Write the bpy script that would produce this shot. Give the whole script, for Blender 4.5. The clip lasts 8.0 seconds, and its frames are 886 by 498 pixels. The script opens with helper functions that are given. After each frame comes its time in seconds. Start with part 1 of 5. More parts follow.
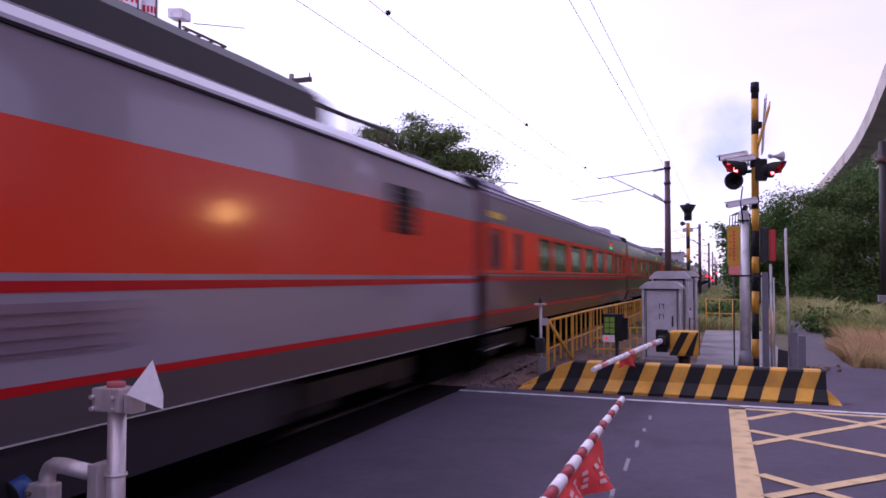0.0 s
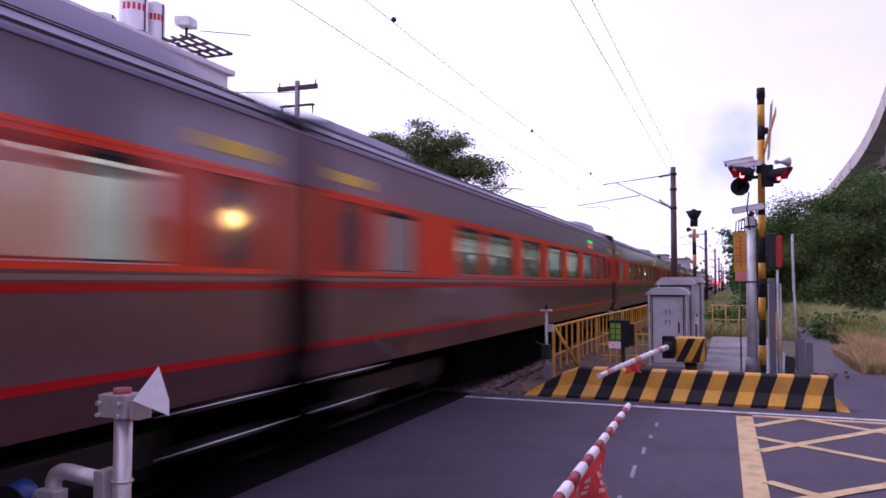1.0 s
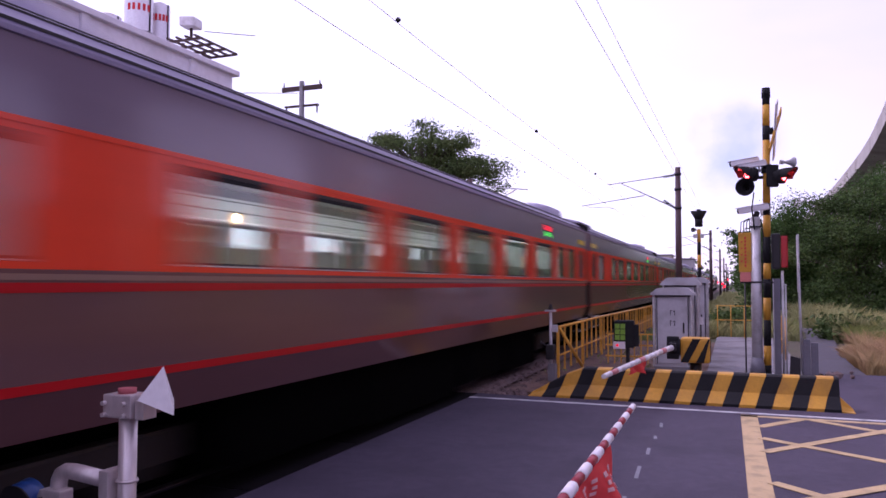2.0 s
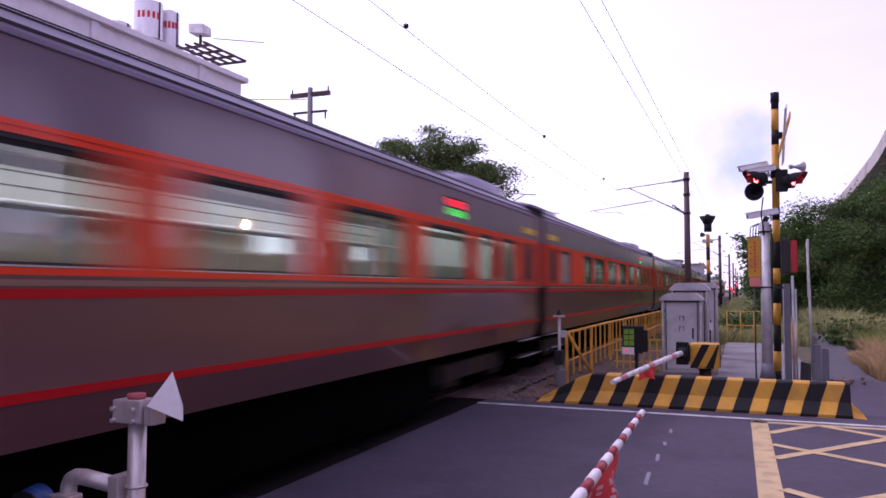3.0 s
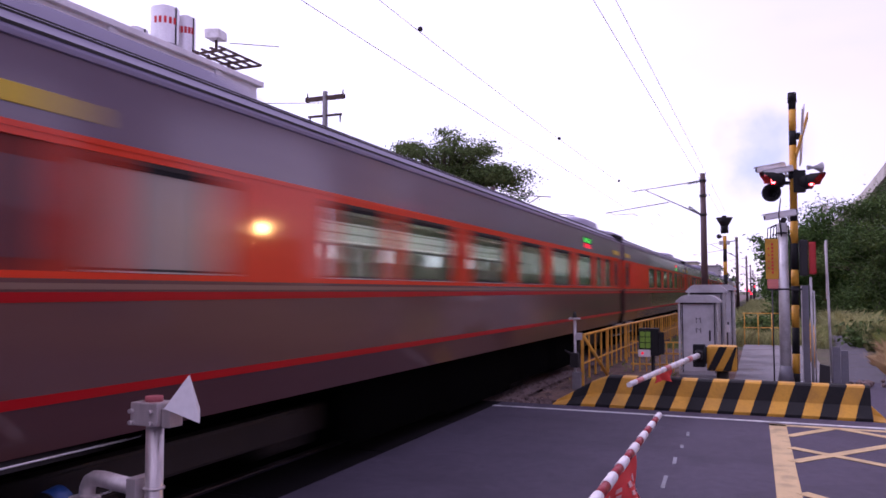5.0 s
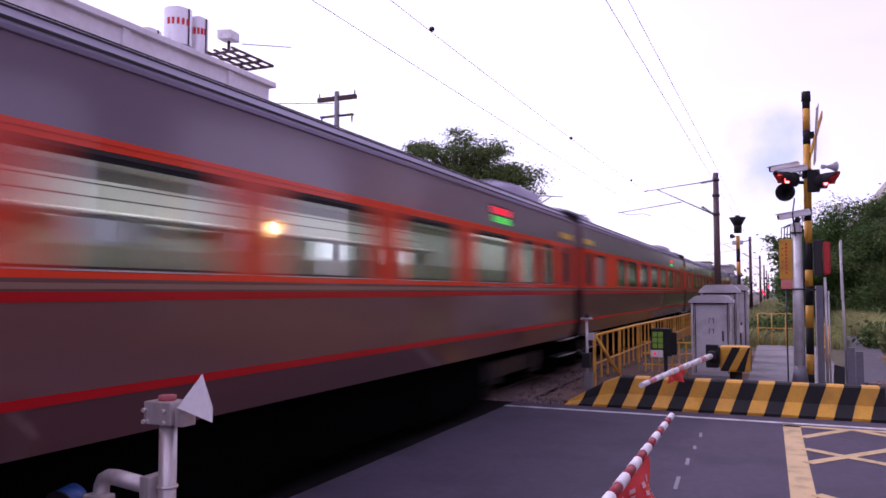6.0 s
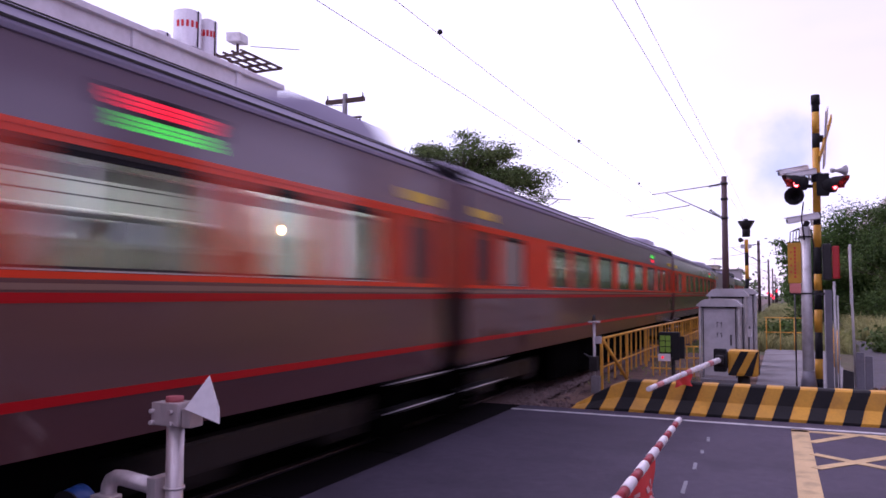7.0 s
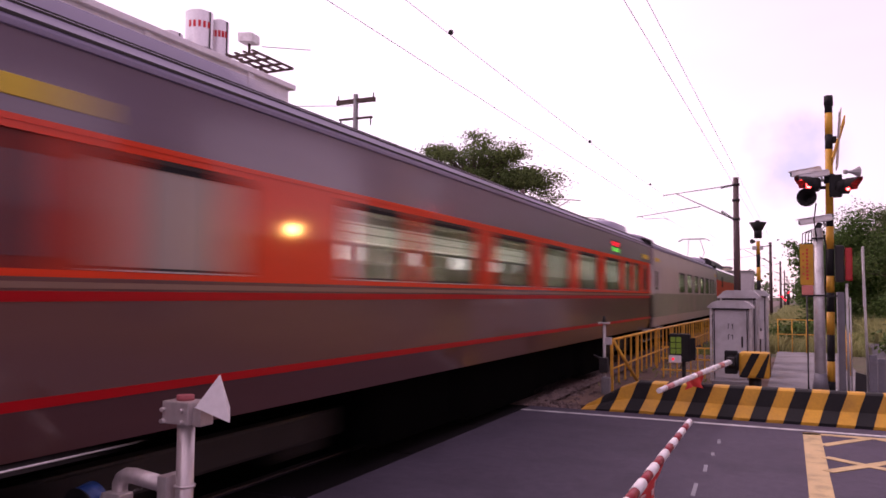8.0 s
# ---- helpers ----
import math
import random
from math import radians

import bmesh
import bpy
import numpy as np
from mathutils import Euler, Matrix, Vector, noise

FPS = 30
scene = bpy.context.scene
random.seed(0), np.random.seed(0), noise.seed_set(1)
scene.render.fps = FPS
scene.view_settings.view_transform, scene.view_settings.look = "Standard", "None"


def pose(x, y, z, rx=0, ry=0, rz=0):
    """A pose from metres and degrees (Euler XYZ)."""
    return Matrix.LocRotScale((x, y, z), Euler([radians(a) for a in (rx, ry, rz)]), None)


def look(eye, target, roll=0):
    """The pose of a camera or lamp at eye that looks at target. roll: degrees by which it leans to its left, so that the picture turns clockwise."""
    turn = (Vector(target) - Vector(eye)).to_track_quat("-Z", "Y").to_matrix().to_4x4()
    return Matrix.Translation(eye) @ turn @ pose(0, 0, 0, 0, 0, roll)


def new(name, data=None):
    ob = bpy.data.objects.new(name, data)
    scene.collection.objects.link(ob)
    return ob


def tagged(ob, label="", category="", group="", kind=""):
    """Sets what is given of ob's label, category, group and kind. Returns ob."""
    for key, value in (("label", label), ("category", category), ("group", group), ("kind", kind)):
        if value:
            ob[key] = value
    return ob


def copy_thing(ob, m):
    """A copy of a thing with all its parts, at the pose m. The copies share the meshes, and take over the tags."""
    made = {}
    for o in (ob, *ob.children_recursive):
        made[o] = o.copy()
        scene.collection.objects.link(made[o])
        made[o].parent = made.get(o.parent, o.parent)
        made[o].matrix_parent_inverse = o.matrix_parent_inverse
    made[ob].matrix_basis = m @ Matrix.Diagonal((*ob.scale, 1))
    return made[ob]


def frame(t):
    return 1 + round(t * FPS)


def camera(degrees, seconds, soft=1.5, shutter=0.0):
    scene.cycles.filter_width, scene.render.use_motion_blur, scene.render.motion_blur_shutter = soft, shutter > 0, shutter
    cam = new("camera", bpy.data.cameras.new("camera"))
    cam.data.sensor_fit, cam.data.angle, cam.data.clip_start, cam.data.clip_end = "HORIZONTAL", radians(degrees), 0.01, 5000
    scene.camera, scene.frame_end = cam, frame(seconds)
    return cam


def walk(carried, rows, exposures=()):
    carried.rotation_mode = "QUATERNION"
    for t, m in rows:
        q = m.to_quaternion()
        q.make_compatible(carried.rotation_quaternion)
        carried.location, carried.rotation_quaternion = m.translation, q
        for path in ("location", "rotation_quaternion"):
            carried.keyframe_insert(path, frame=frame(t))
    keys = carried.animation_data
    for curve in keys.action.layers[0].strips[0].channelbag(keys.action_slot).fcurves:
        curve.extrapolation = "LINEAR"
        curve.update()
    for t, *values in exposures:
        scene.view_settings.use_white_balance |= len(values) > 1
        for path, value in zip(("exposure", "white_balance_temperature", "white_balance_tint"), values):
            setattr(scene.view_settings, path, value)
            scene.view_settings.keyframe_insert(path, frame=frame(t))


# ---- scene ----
# field of view and the hand-held turn of the camera
cam = camera(60.0, 8.0, soft=1.6, shutter=0.85)
EYE = (0.0, 0.0, 1.70)
TURNS = [(0.0, 19.88, 2.09, -0.10), (0.5, 20.01, 2.44, 0.07), (1.0, 20.30, 2.55, -0.08), (1.5, 20.44, 2.49, -0.14),
         (3.0, 21.23, 2.98, -0.04), (3.5, 21.51, 3.13, -0.03), (4.0, 21.67, 3.09, 0.15), (5.5, 22.83, 3.20, 0.05),
         (6.0, 23.22, 3.17, 0.05), (6.5, 23.42, 3.23, -0.25), (7.0, 23.75, 3.36, -0.21), (7.5, 24.22, 3.39, -0.29),
         (8.0, 24.49, 3.38, -0.47)]
walk(cam, [(t, pose(*EYE, 90 + p, r, w)) for t, w, p, r in TURNS],
     exposures=[(0.0, 0.0, 5750, 45), (3.0, 0.0, 5850, 45), (3.5, 0.0, 6300, 48), (4.0, 0.0, 5850, 45), (6.0, 0.0, 5900, 45), (6.5, 0.0, 6400, 48), (7.0, 0.0, 5850, 45), (7.5, 0.0, 6000, 45), (8.0, 0.0, 7200, 53)])

CLOUD = (0.005, 0.987, 0.162)
# ---- light: a bright overcast sky, the sun veiled behind cloud beyond the train ----
world = bpy.data.worlds.new("evening_sky")
scene.world = world
world.use_nodes = True
wn, wl = world.node_tree.nodes, world.node_tree.links
wn.clear()
w_out = wn.new("ShaderNodeOutputWorld")
w_sky = wn.new("ShaderNodeTexSky")
w_sky.sky_type, w_sky.sun_disc = "NISHITA", False
w_sky.sun_elevation, w_sky.sun_rotation = radians(46), radians(-75)
w_bg = wn.new("ShaderNodeBackground")
w_bg.inputs["Strength"].default_value = 0.05
w_cloud = wn.new("ShaderNodeBackground")
w_cloud.inputs["Strength"].default_value = 0.98
w_co = wn.new("ShaderNodeTexCoord")
w_map = wn.new("ShaderNodeMapping")
w_map.inputs["Scale"].default_value = (2.2, 2.2, 6.0)
w_noise = wn.new("ShaderNodeTexNoise")
w_noise.inputs["Scale"].default_value = 1.3
w_noise.inputs["Detail"].default_value = 5
w_ramp = wn.new("ShaderNodeValToRGB")
w_ramp.color_ramp.elements[0].position, w_ramp.color_ramp.elements[0].color = 0.30, (0.88, 0.90, 1.0, 1)
w_ramp.color_ramp.elements[1].position, w_ramp.color_ramp.elements[1].color = 0.55, (1.0, 0.97, 1.0, 1)
w_add = wn.new("ShaderNodeAddShader")
wl.new(w_co.outputs["Generated"], w_map.inputs["Vector"])
wl.new(w_map.outputs["Vector"], w_noise.inputs["Vector"])
wl.new(w_noise.outputs["Fac"], w_ramp.inputs["Fac"])
w_sep = wn.new("ShaderNodeSeparateXYZ")
w_side = wn.new("ShaderNodeMapRange")
w_side.inputs["From Min"].default_value, w_side.inputs["From Max"].default_value = -0.15, 0.55
w_mix = wn.new("ShaderNodeMix")
w_mix.data_type = "RGBA"
w_mix.blend_type = "MULTIPLY"
w_mix.inputs[7].default_value = (0.72, 0.66, 0.72, 1)
wl.new(w_co.outputs["Generated"], w_sep.inputs[0])
wl.new(w_sep.outputs["X"], w_side.inputs["Value"])
wl.new(w_side.outputs["Result"], w_mix.inputs[0])
wl.new(w_ramp.outputs["Color"], w_mix.inputs[6])
# one soft blue-grey cloud low over the signal
w_norm, w_dot = wn.new("ShaderNodeVectorMath"), wn.new("ShaderNodeVectorMath")
w_norm.operation, w_dot.operation = "NORMALIZE", "DOT_PRODUCT"
w_dot.inputs[1].default_value = Vector(CLOUD).normalized()
w_wisp = wn.new("ShaderNodeTexNoise")
w_wisp.inputs["Scale"].default_value, w_wisp.inputs["Detail"].default_value = 16.0, 4
w_spot = wn.new("ShaderNodeMath")
w_spot.operation = "MULTIPLY_ADD"
w_spot.inputs[1].default_value = 0.0045
w_soft = wn.new("ShaderNodeMapRange")
w_soft.interpolation_type = "SMOOTHSTEP"
w_soft.inputs["From Min"].default_value, w_soft.inputs["From Max"].default_value = 0.9999, 1.0034
w_grey = wn.new("ShaderNodeMix")
w_grey.data_type, w_grey.blend_type = "RGBA", "MULTIPLY"
w_grey.inputs[7].default_value = (0.44, 0.55, 0.72, 1)
wl.new(w_co.outputs["Generated"], w_norm.inputs[0])
wl.new(w_norm.outputs[0], w_dot.inputs[0])
wl.new(w_norm.outputs[0], w_wisp.inputs["Vector"])
wl.new(w_wisp.outputs["Fac"], w_spot.inputs[0])
wl.new(w_dot.outputs["Value"], w_spot.inputs[2])
wl.new(w_spot.outputs[0], w_soft.inputs["Value"])
wl.new(w_soft.outputs["Result"], w_grey.inputs[0])
wl.new(w_mix.outputs[2], w_grey.inputs[6])
wl.new(w_grey.outputs[2], w_cloud.inputs["Color"])
wl.new(w_sky.outputs["Color"], w_bg.inputs["Color"])
wl.new(w_bg.outputs[0], w_add.inputs[0])
wl.new(w_cloud.outputs[0], w_add.inputs[1])
wl.new(w_add.outputs[0], w_out.inputs["Surface"])
sun_data = bpy.data.lights.new("sun", "SUN")
sun_data.energy, sun_data.angle, sun_data.color = 1.8, radians(38), (1.0, 0.93, 0.92)
sun = new("sun", sun_data)
sun.matrix_world = look((-67, 18, 72), (0, 0, 0))


# ---- materials ----
def mat(name, color, rough=0.6, metal=0.0, vary=0.12, size=4.0, bump=0.0, bump_size=60.0, dirt=None, dirt_amount=0.0,
        glow=0.0, glow_color=None, coat=0.0, spec=0.35, spread=0.0, stretch=(1, 1, 1), coat_rough=0.13, coat_ior=1.5):
    """A surface with colour variation at two scales, optional stains, fine relief and piece-to-piece spread."""
    m = bpy.data.materials.new(name)
    m.use_nodes = True
    n, l = m.node_tree.nodes, m.node_tree.links
    b = n["Principled BSDF"]
    b.inputs["Specular IOR Level"].default_value = spec
    b.inputs["Roughness"].default_value, b.inputs["Metallic"].default_value = rough, metal
    b.inputs["Coat Weight"].default_value = coat
    b.inputs["Coat Roughness"].default_value = coat_rough
    b.inputs["Coat IOR"].default_value = coat_ior
    co = n.new("ShaderNodeTexCoord")
    mp = n.new("ShaderNodeMapping")
    mp.inputs["Scale"].default_value = stretch
    l.new(co.outputs["Object"], mp.inputs["Vector"])
    big, fine = n.new("ShaderNodeTexNoise"), n.new("ShaderNodeTexNoise")
    big.inputs["Scale"].default_value, fine.inputs["Scale"].default_value = size * 0.3, size * 6
    big.inputs["Detail"].default_value, fine.inputs["Detail"].default_value = 4, 3
    for t in (big, fine):
        l.new(mp.outputs["Vector"], t.inputs["Vector"])
    s = n.new("ShaderNodeMath")
    s.operation = "ADD"
    l.new(big.outputs["Fac"], s.inputs[0])
    l.new(fine.outputs["Fac"], s.inputs[1])
    r = n.new("ShaderNodeMapRange")
    r.inputs["From Min"].default_value, r.inputs["From Max"].default_value = 0.6, 1.4
    r.inputs["To Min"].default_value, r.inputs["To Max"].default_value = 1 - vary, 1 + vary
    l.new(s.outputs[0], r.inputs["Value"])
    v = n.new("ShaderNodeHueSaturation")
    v.inputs["Color"].default_value = (*color, 1)
    last = r.outputs["Result"]
    if spread:
        oi = n.new("ShaderNodeObjectInfo")
        q = n.new("ShaderNodeMapRange")
        q.inputs["To Min"].default_value, q.inputs["To Max"].default_value = 1 - spread, 1 + spread
        l.new(oi.outputs["Random"], q.inputs["Value"])
        k = n.new("ShaderNodeMath")
        k.operation = "MULTIPLY"
        l.new(last, k.inputs[0])
        l.new(q.outputs["Result"], k.inputs[1])
        last = k.outputs[0]
    l.new(last, v.inputs["Value"])
    col = v.outputs["Color"]
    if dirt:
        st = n.new("ShaderNodeTexNoise")
        st.inputs["Scale"].default_value, st.inputs["Detail"].default_value = size * 0.7, 8
        l.new(mp.outputs["Vector"], st.inputs["Vector"])
        rr = n.new("ShaderNodeMapRange")
        rr.inputs["From Min"].default_value, rr.inputs["From Max"].default_value = 0.48, 0.68
        rr.inputs["To Max"].default_value = dirt_amount
        l.new(st.outputs["Fac"], rr.inputs["Value"])
        mx = n.new("ShaderNodeMix")
        mx.data_type = "RGBA"
        l.new(rr.outputs["Result"], mx.inputs[0])
        l.new(col, mx.inputs[6])
        mx.inputs[7].default_value = (*dirt, 1)
        col = mx.outputs[2]
    l.new(col, b.inputs["Base Color"])
    if bump:
        bn, bp = n.new("ShaderNodeTexNoise"), n.new("ShaderNodeBump")
        bn.inputs["Scale"].default_value, bn.inputs["Detail"].default_value = bump_size, 4
        l.new(mp.outputs["Vector"], bn.inputs["Vector"])
        bp.inputs["Strength"].default_value, bp.inputs["Distance"].default_value = bump, 0.01
        l.new(bn.outputs["Fac"], bp.inputs["Height"])
        l.new(bp.outputs["Normal"], b.inputs["Normal"])
    if glow:
        b.inputs["Emission Color"].default_value = (*(glow_color or color), 1)
        b.inputs["Emission Strength"].default_value = glow
    return m


def glass_mat(name, color, rough=0.02):
    m = mat(name, color, rough, vary=0.02)
    m.node_tree.nodes["Principled BSDF"].inputs["Transmission Weight"].default_value = 1.0
    m.node_tree.nodes["Principled BSDF"].inputs["IOR"].default_value = 1.5
    return m


M = {
    "asphalt": mat("asphalt", (0.068, 0.056, 0.084), 0.8, spec=0.25, vary=0.22, size=1.6, bump=0.5, bump_size=120, dirt=(0.044, 0.036, 0.053), dirt_amount=0.6),
    "path": mat("worn_path", (0.082, 0.075, 0.092), 0.85, vary=0.2, size=2, bump=0.5, bump_size=70, dirt=(0.06, 0.055, 0.05), dirt_amount=0.6),
    "concrete": mat("concrete", (0.205, 0.195, 0.21), 0.8, vary=0.22, size=2.5, bump=0.3, bump_size=40, dirt=(0.11, 0.10, 0.10), dirt_amount=0.75),
    "road_white": mat("road_paint_white", (0.55, 0.55, 0.56), 0.6, vary=0.15, size=6, bump=0.3, bump_size=120, dirt=(0.12, 0.12, 0.13), dirt_amount=0.75),
    "dash": mat("faded_dash", (0.22, 0.22, 0.25), 0.7, vary=0.2, size=10, dirt=(0.07, 0.07, 0.08), dirt_amount=0.9),
    "road_yellow": mat("road_paint_yellow", (0.52, 0.375, 0.185), 0.6, vary=0.15, size=6, bump=0.3, bump_size=120, dirt=(0.20, 0.16, 0.09), dirt_amount=0.6),
    "soil": mat("soil", (0.085, 0.075, 0.05), 0.95, vary=0.35, size=1.2, bump=0.8, bump_size=20, dirt=(0.06, 0.08, 0.03), dirt_amount=0.9),
    "earth": mat("trodden_earth", (0.15, 0.095, 0.075), 0.95, vary=0.35, size=3, bump=0.8, bump_size=30, dirt=(0.07, 0.045, 0.04), dirt_amount=0.8),
    "ballast": mat("ballast", (0.15, 0.105, 0.10), 0.9, vary=0.3, size=6, bump=0.6, bump_size=30, spread=0.4),
    "steel": mat("rail_steel", (0.13, 0.105, 0.10), 0.62, 0.7, vary=0.2, size=8),
    "rust": mat("rusty_steel", (0.085, 0.055, 0.05), 0.8, 0.2, vary=0.3, size=10),
    "galv": mat("galvanised_steel", (0.52, 0.51, 0.52), 0.42, 0.5, vary=0.14, size=8, bump=0.08, bump_size=50, dirt=(0.25, 0.23, 0.22), dirt_amount=0.5),
    "grey_paint": mat("grey_paint", (0.45, 0.44, 0.47), 0.55, 0.0, vary=0.10, size=3, bump=0.05, dirt=(0.24, 0.22, 0.21), dirt_amount=0.55),
    "plate_steel": mat("weathered_plate", (0.15, 0.145, 0.17), 0.5, 0.3, vary=0.2, size=6, dirt=(0.12, 0.11, 0.11), dirt_amount=0.6),
    "dark_metal": mat("dark_metal", (0.03, 0.028, 0.03), 0.55, 0.3, vary=0.25, size=5),
    "black": mat("black_paint", (0.009, 0.009, 0.011), 0.85, vary=0.25, size=6, dirt=(0.02, 0.018, 0.018), dirt_amount=0.4),
    "yellow": mat("yellow_paint", (0.54, 0.27, 0.022), 0.55, vary=0.16, size=5, dirt=(0.26, 0.13, 0.03), dirt_amount=0.4),
    "fence_yellow": mat("fence_yellow", (0.76, 0.40, 0.05), 0.5, vary=0.14, size=7, dirt=(0.30, 0.16, 0.06), dirt_amount=0.45),
    "arm_red": mat("faded_arm_red", (0.26, 0.014, 0.024), 0.5, vary=0.2, size=8),
    "red_paint": mat("red_paint", (0.55, 0.025, 0.03), 0.45, vary=0.12, size=6),
    "white_paint": mat("white_paint", (0.74, 0.72, 0.74), 0.5, vary=0.08, size=5, dirt=(0.42, 0.38, 0.37), dirt_amount=0.45),
    "cloth_red": mat("red_cloth", (0.74, 0.055, 0.05), 0.8, vary=0.12, size=8, bump=0.2, bump_size=90),
    "print_pale": mat("washed_print", (0.72, 0.42, 0.42), 0.8, vary=0.2, size=20),
    "mast": mat("painted_mast", (0.085, 0.050, 0.055), 0.6, vary=0.2, size=3),
    "red_lamp": mat("red_lamp_glow", (0.9, 0.05, 0.04), 0.3, glow=40.0, glow_color=(1.0, 0.035, 0.025)),
    "red_far": mat("red_far_glow", (0.9, 0.05, 0.1), 0.3, glow=7.0, glow_color=(1.0, 0.01, 0.02)),
    "led_red": mat("led_red", (0.5, 0.02, 0.02), 0.4, glow=1.5, glow_color=(1.0, 0.010, 0.03)),
    "led_green": mat("led_green", (0.02, 0.5, 0.05), 0.4, glow=0.95, glow_color=(0.0, 1.0, 0.06)),
    "tube_light": mat("tube_light", (0.9, 0.95, 0.9), 0.4, glow=20.0, glow_color=(0.97, 1.0, 0.86)),
    "sodium": mat("warm_bulb", (1.0, 0.7, 0.3), 0.4, glow=750.0, glow_color=(1.0, 0.55, 0.13)),
    # train paints
    "t_grey": mat("train_grey", (0.116, 0.049, 0.047), 0.45, 0.0, vary=0.14, size=1.2, spec=0.2, coat=0.8, coat_rough=0.12, coat_ior=1.65, dirt=(0.070, 0.038, 0.031), dirt_amount=0.6, stretch=(1, 0.3, 1)),
    "t_upper": mat("train_upper_grey", (0.165, 0.118, 0.162), 0.36, 0.0, vary=0.10, size=1.2, coat=0.9, coat_rough=0.12, coat_ior=1.65, spec=0.3, stretch=(1, 0.3, 1)),
    "t_roof": mat("train_roof", (0.24, 0.21, 0.31), 0.5, 0.0, vary=0.15, size=1.5, dirt=(0.13, 0.11, 0.15), dirt_amount=0.6, stretch=(1, 0.3, 1)),
    "t_red": mat("train_red", (0.82, 0.052, 0.008), 0.45, vary=0.08, size=1.2, spec=0.18, coat=0.5, coat_rough=0.07, stretch=(1, 0.3, 1)),
    "t_door": mat("door_dark_red", (0.19, 0.015, 0.010), 0.4, vary=0.1, size=1.5),
    "red_faded": mat("faded_red", (0.55, 0.22, 0.22), 0.6, vary=0.2, size=8),
    "t_stripe": mat("train_stripe_red", (0.42, 0.004, 0.006), 0.45, vary=0.08, size=2, spec=0.18),
    "t_light": mat("loco_light_grey", (0.245, 0.215, 0.265), 0.3, vary=0.08, size=1.2, coat=0.7, coat_rough=0.07, coat_ior=1.6, dirt=(0.22, 0.20, 0.21), dirt_amount=0.5, stretch=(1, 0.3, 1)),
    "t_orange": mat("loco_orange_red", (0.66, 0.034, 0.005), 0.40, vary=0.07, size=1.2, spec=0.18, coat=0.22, stretch=(1, 0.3, 1)),
    # near-black: the shade beneath the cars is put into this colour
    "t_under_shade": mat("underframe_shade_black", (0.0015, 0.0015, 0.0015), 0.95, spec=0.02, vary=0.4, size=4),
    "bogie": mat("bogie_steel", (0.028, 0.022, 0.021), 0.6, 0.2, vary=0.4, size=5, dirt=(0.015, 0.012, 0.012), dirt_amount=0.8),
    "t_sole": mat("loco_sole_grey", (0.052, 0.043, 0.050), 0.45, vary=0.12, size=1.2, coat=0.3, stretch=(1, 0.3, 1)),
    # slab colour taken down to near-black for the train's shade
    "shaded_deck": mat("shaded_deck", (0.006, 0.005, 0.006), 0.95, spec=0.08, vary=0.4, size=3),
    "t_skirt": mat("loco_skirt", (0.022, 0.019, 0.025), 0.6, vary=0.2, size=1.5, spec=0.2, stretch=(1, 0.3, 1)),
    "t_line": mat("train_line_grey", (0.25, 0.15, 0.11), 0.4, vary=0.1, size=2, spec=0.2),
    # the brownish upright streaks imitate reflections in the steel
    "stainless": mat("stainless_steel", (0.62, 0.56, 0.56), 0.34, 0.45, vary=0.16, size=6, dirt=(0.34, 0.27, 0.24), dirt_amount=0.5, stretch=(1, 1, 0.25)),
    "t_gap": mat("hood_grey", (0.15, 0.10, 0.125), 0.6, vary=0.15, size=3),
    "rack_rail": mat("rack_rail_white", (0.9, 0.9, 0.88), 0.3, vary=0.05),
    "t_cover": mat("head_cover_cloth", (0.36, 0.33, 0.30), 0.9, vary=0.2, size=6),
    "t_rubber_gap": mat("bellows_and_gap_black", (0.012, 0.010, 0.011), 0.9, vary=0.2, size=6),
    "t_inside": mat("car_lining", (0.62, 0.64, 0.60), 0.6, vary=0.06, size=2),
    "t_curtain": mat("pale_curtain", (0.50, 0.54, 0.44), 0.9, vary=0.25, size=3, bump=0.3, bump_size=20),
    "t_seat": mat("seat_cloth", (0.20, 0.22, 0.16), 0.85, vary=0.2, size=5),
    "t_yellow": mat("door_strip_yellow", (0.72, 0.52, 0.05), 0.4, vary=0.08, size=3),
    "t_silver": mat("silver_skin", (0.50, 0.45, 0.45), 0.35, 0.1, vary=0.08, size=1.5),
    "t_mural": mat("mural_green", (0.22, 0.235, 0.18), 0.4, vary=0.3, size=1.2, dirt=(0.32, 0.26, 0.24), dirt_amount=0.9),
    "glass": glass_mat("window_glass", (0.80, 0.90, 0.84)),
    "t_tint": mat("dark_tinted_glass", (0.10, 0.08, 0.10), 0.08, vary=0.1, size=2),
    "frosted": mat("frosted_glass", (0.36, 0.31, 0.28), 0.25, vary=0.06, size=2, coat=0.4),
}


# ---- mesh helpers ----
def box(bm, x0, x1, y0, y1, z0, z1, bevel=0.0):
    vs = [bm.verts.new((x, y, z)) for x in (x0, x1) for y in (y0, y1) for z in (z0, z1)]
    fs = [bm.faces.new([vs[i] for i in q]) for q in ((0, 1, 3, 2), (4, 6, 7, 5), (0, 4, 5, 1), (2, 3, 7, 6), (0, 2, 6, 4), (1, 5, 7, 3))]
    if bevel:
        es = {e for f in fs for e in f.edges}
        bmesh.ops.bevel(bm, geom=list(es), offset=bevel, segments=2, affect="EDGES", profile=0.6)
    return bm


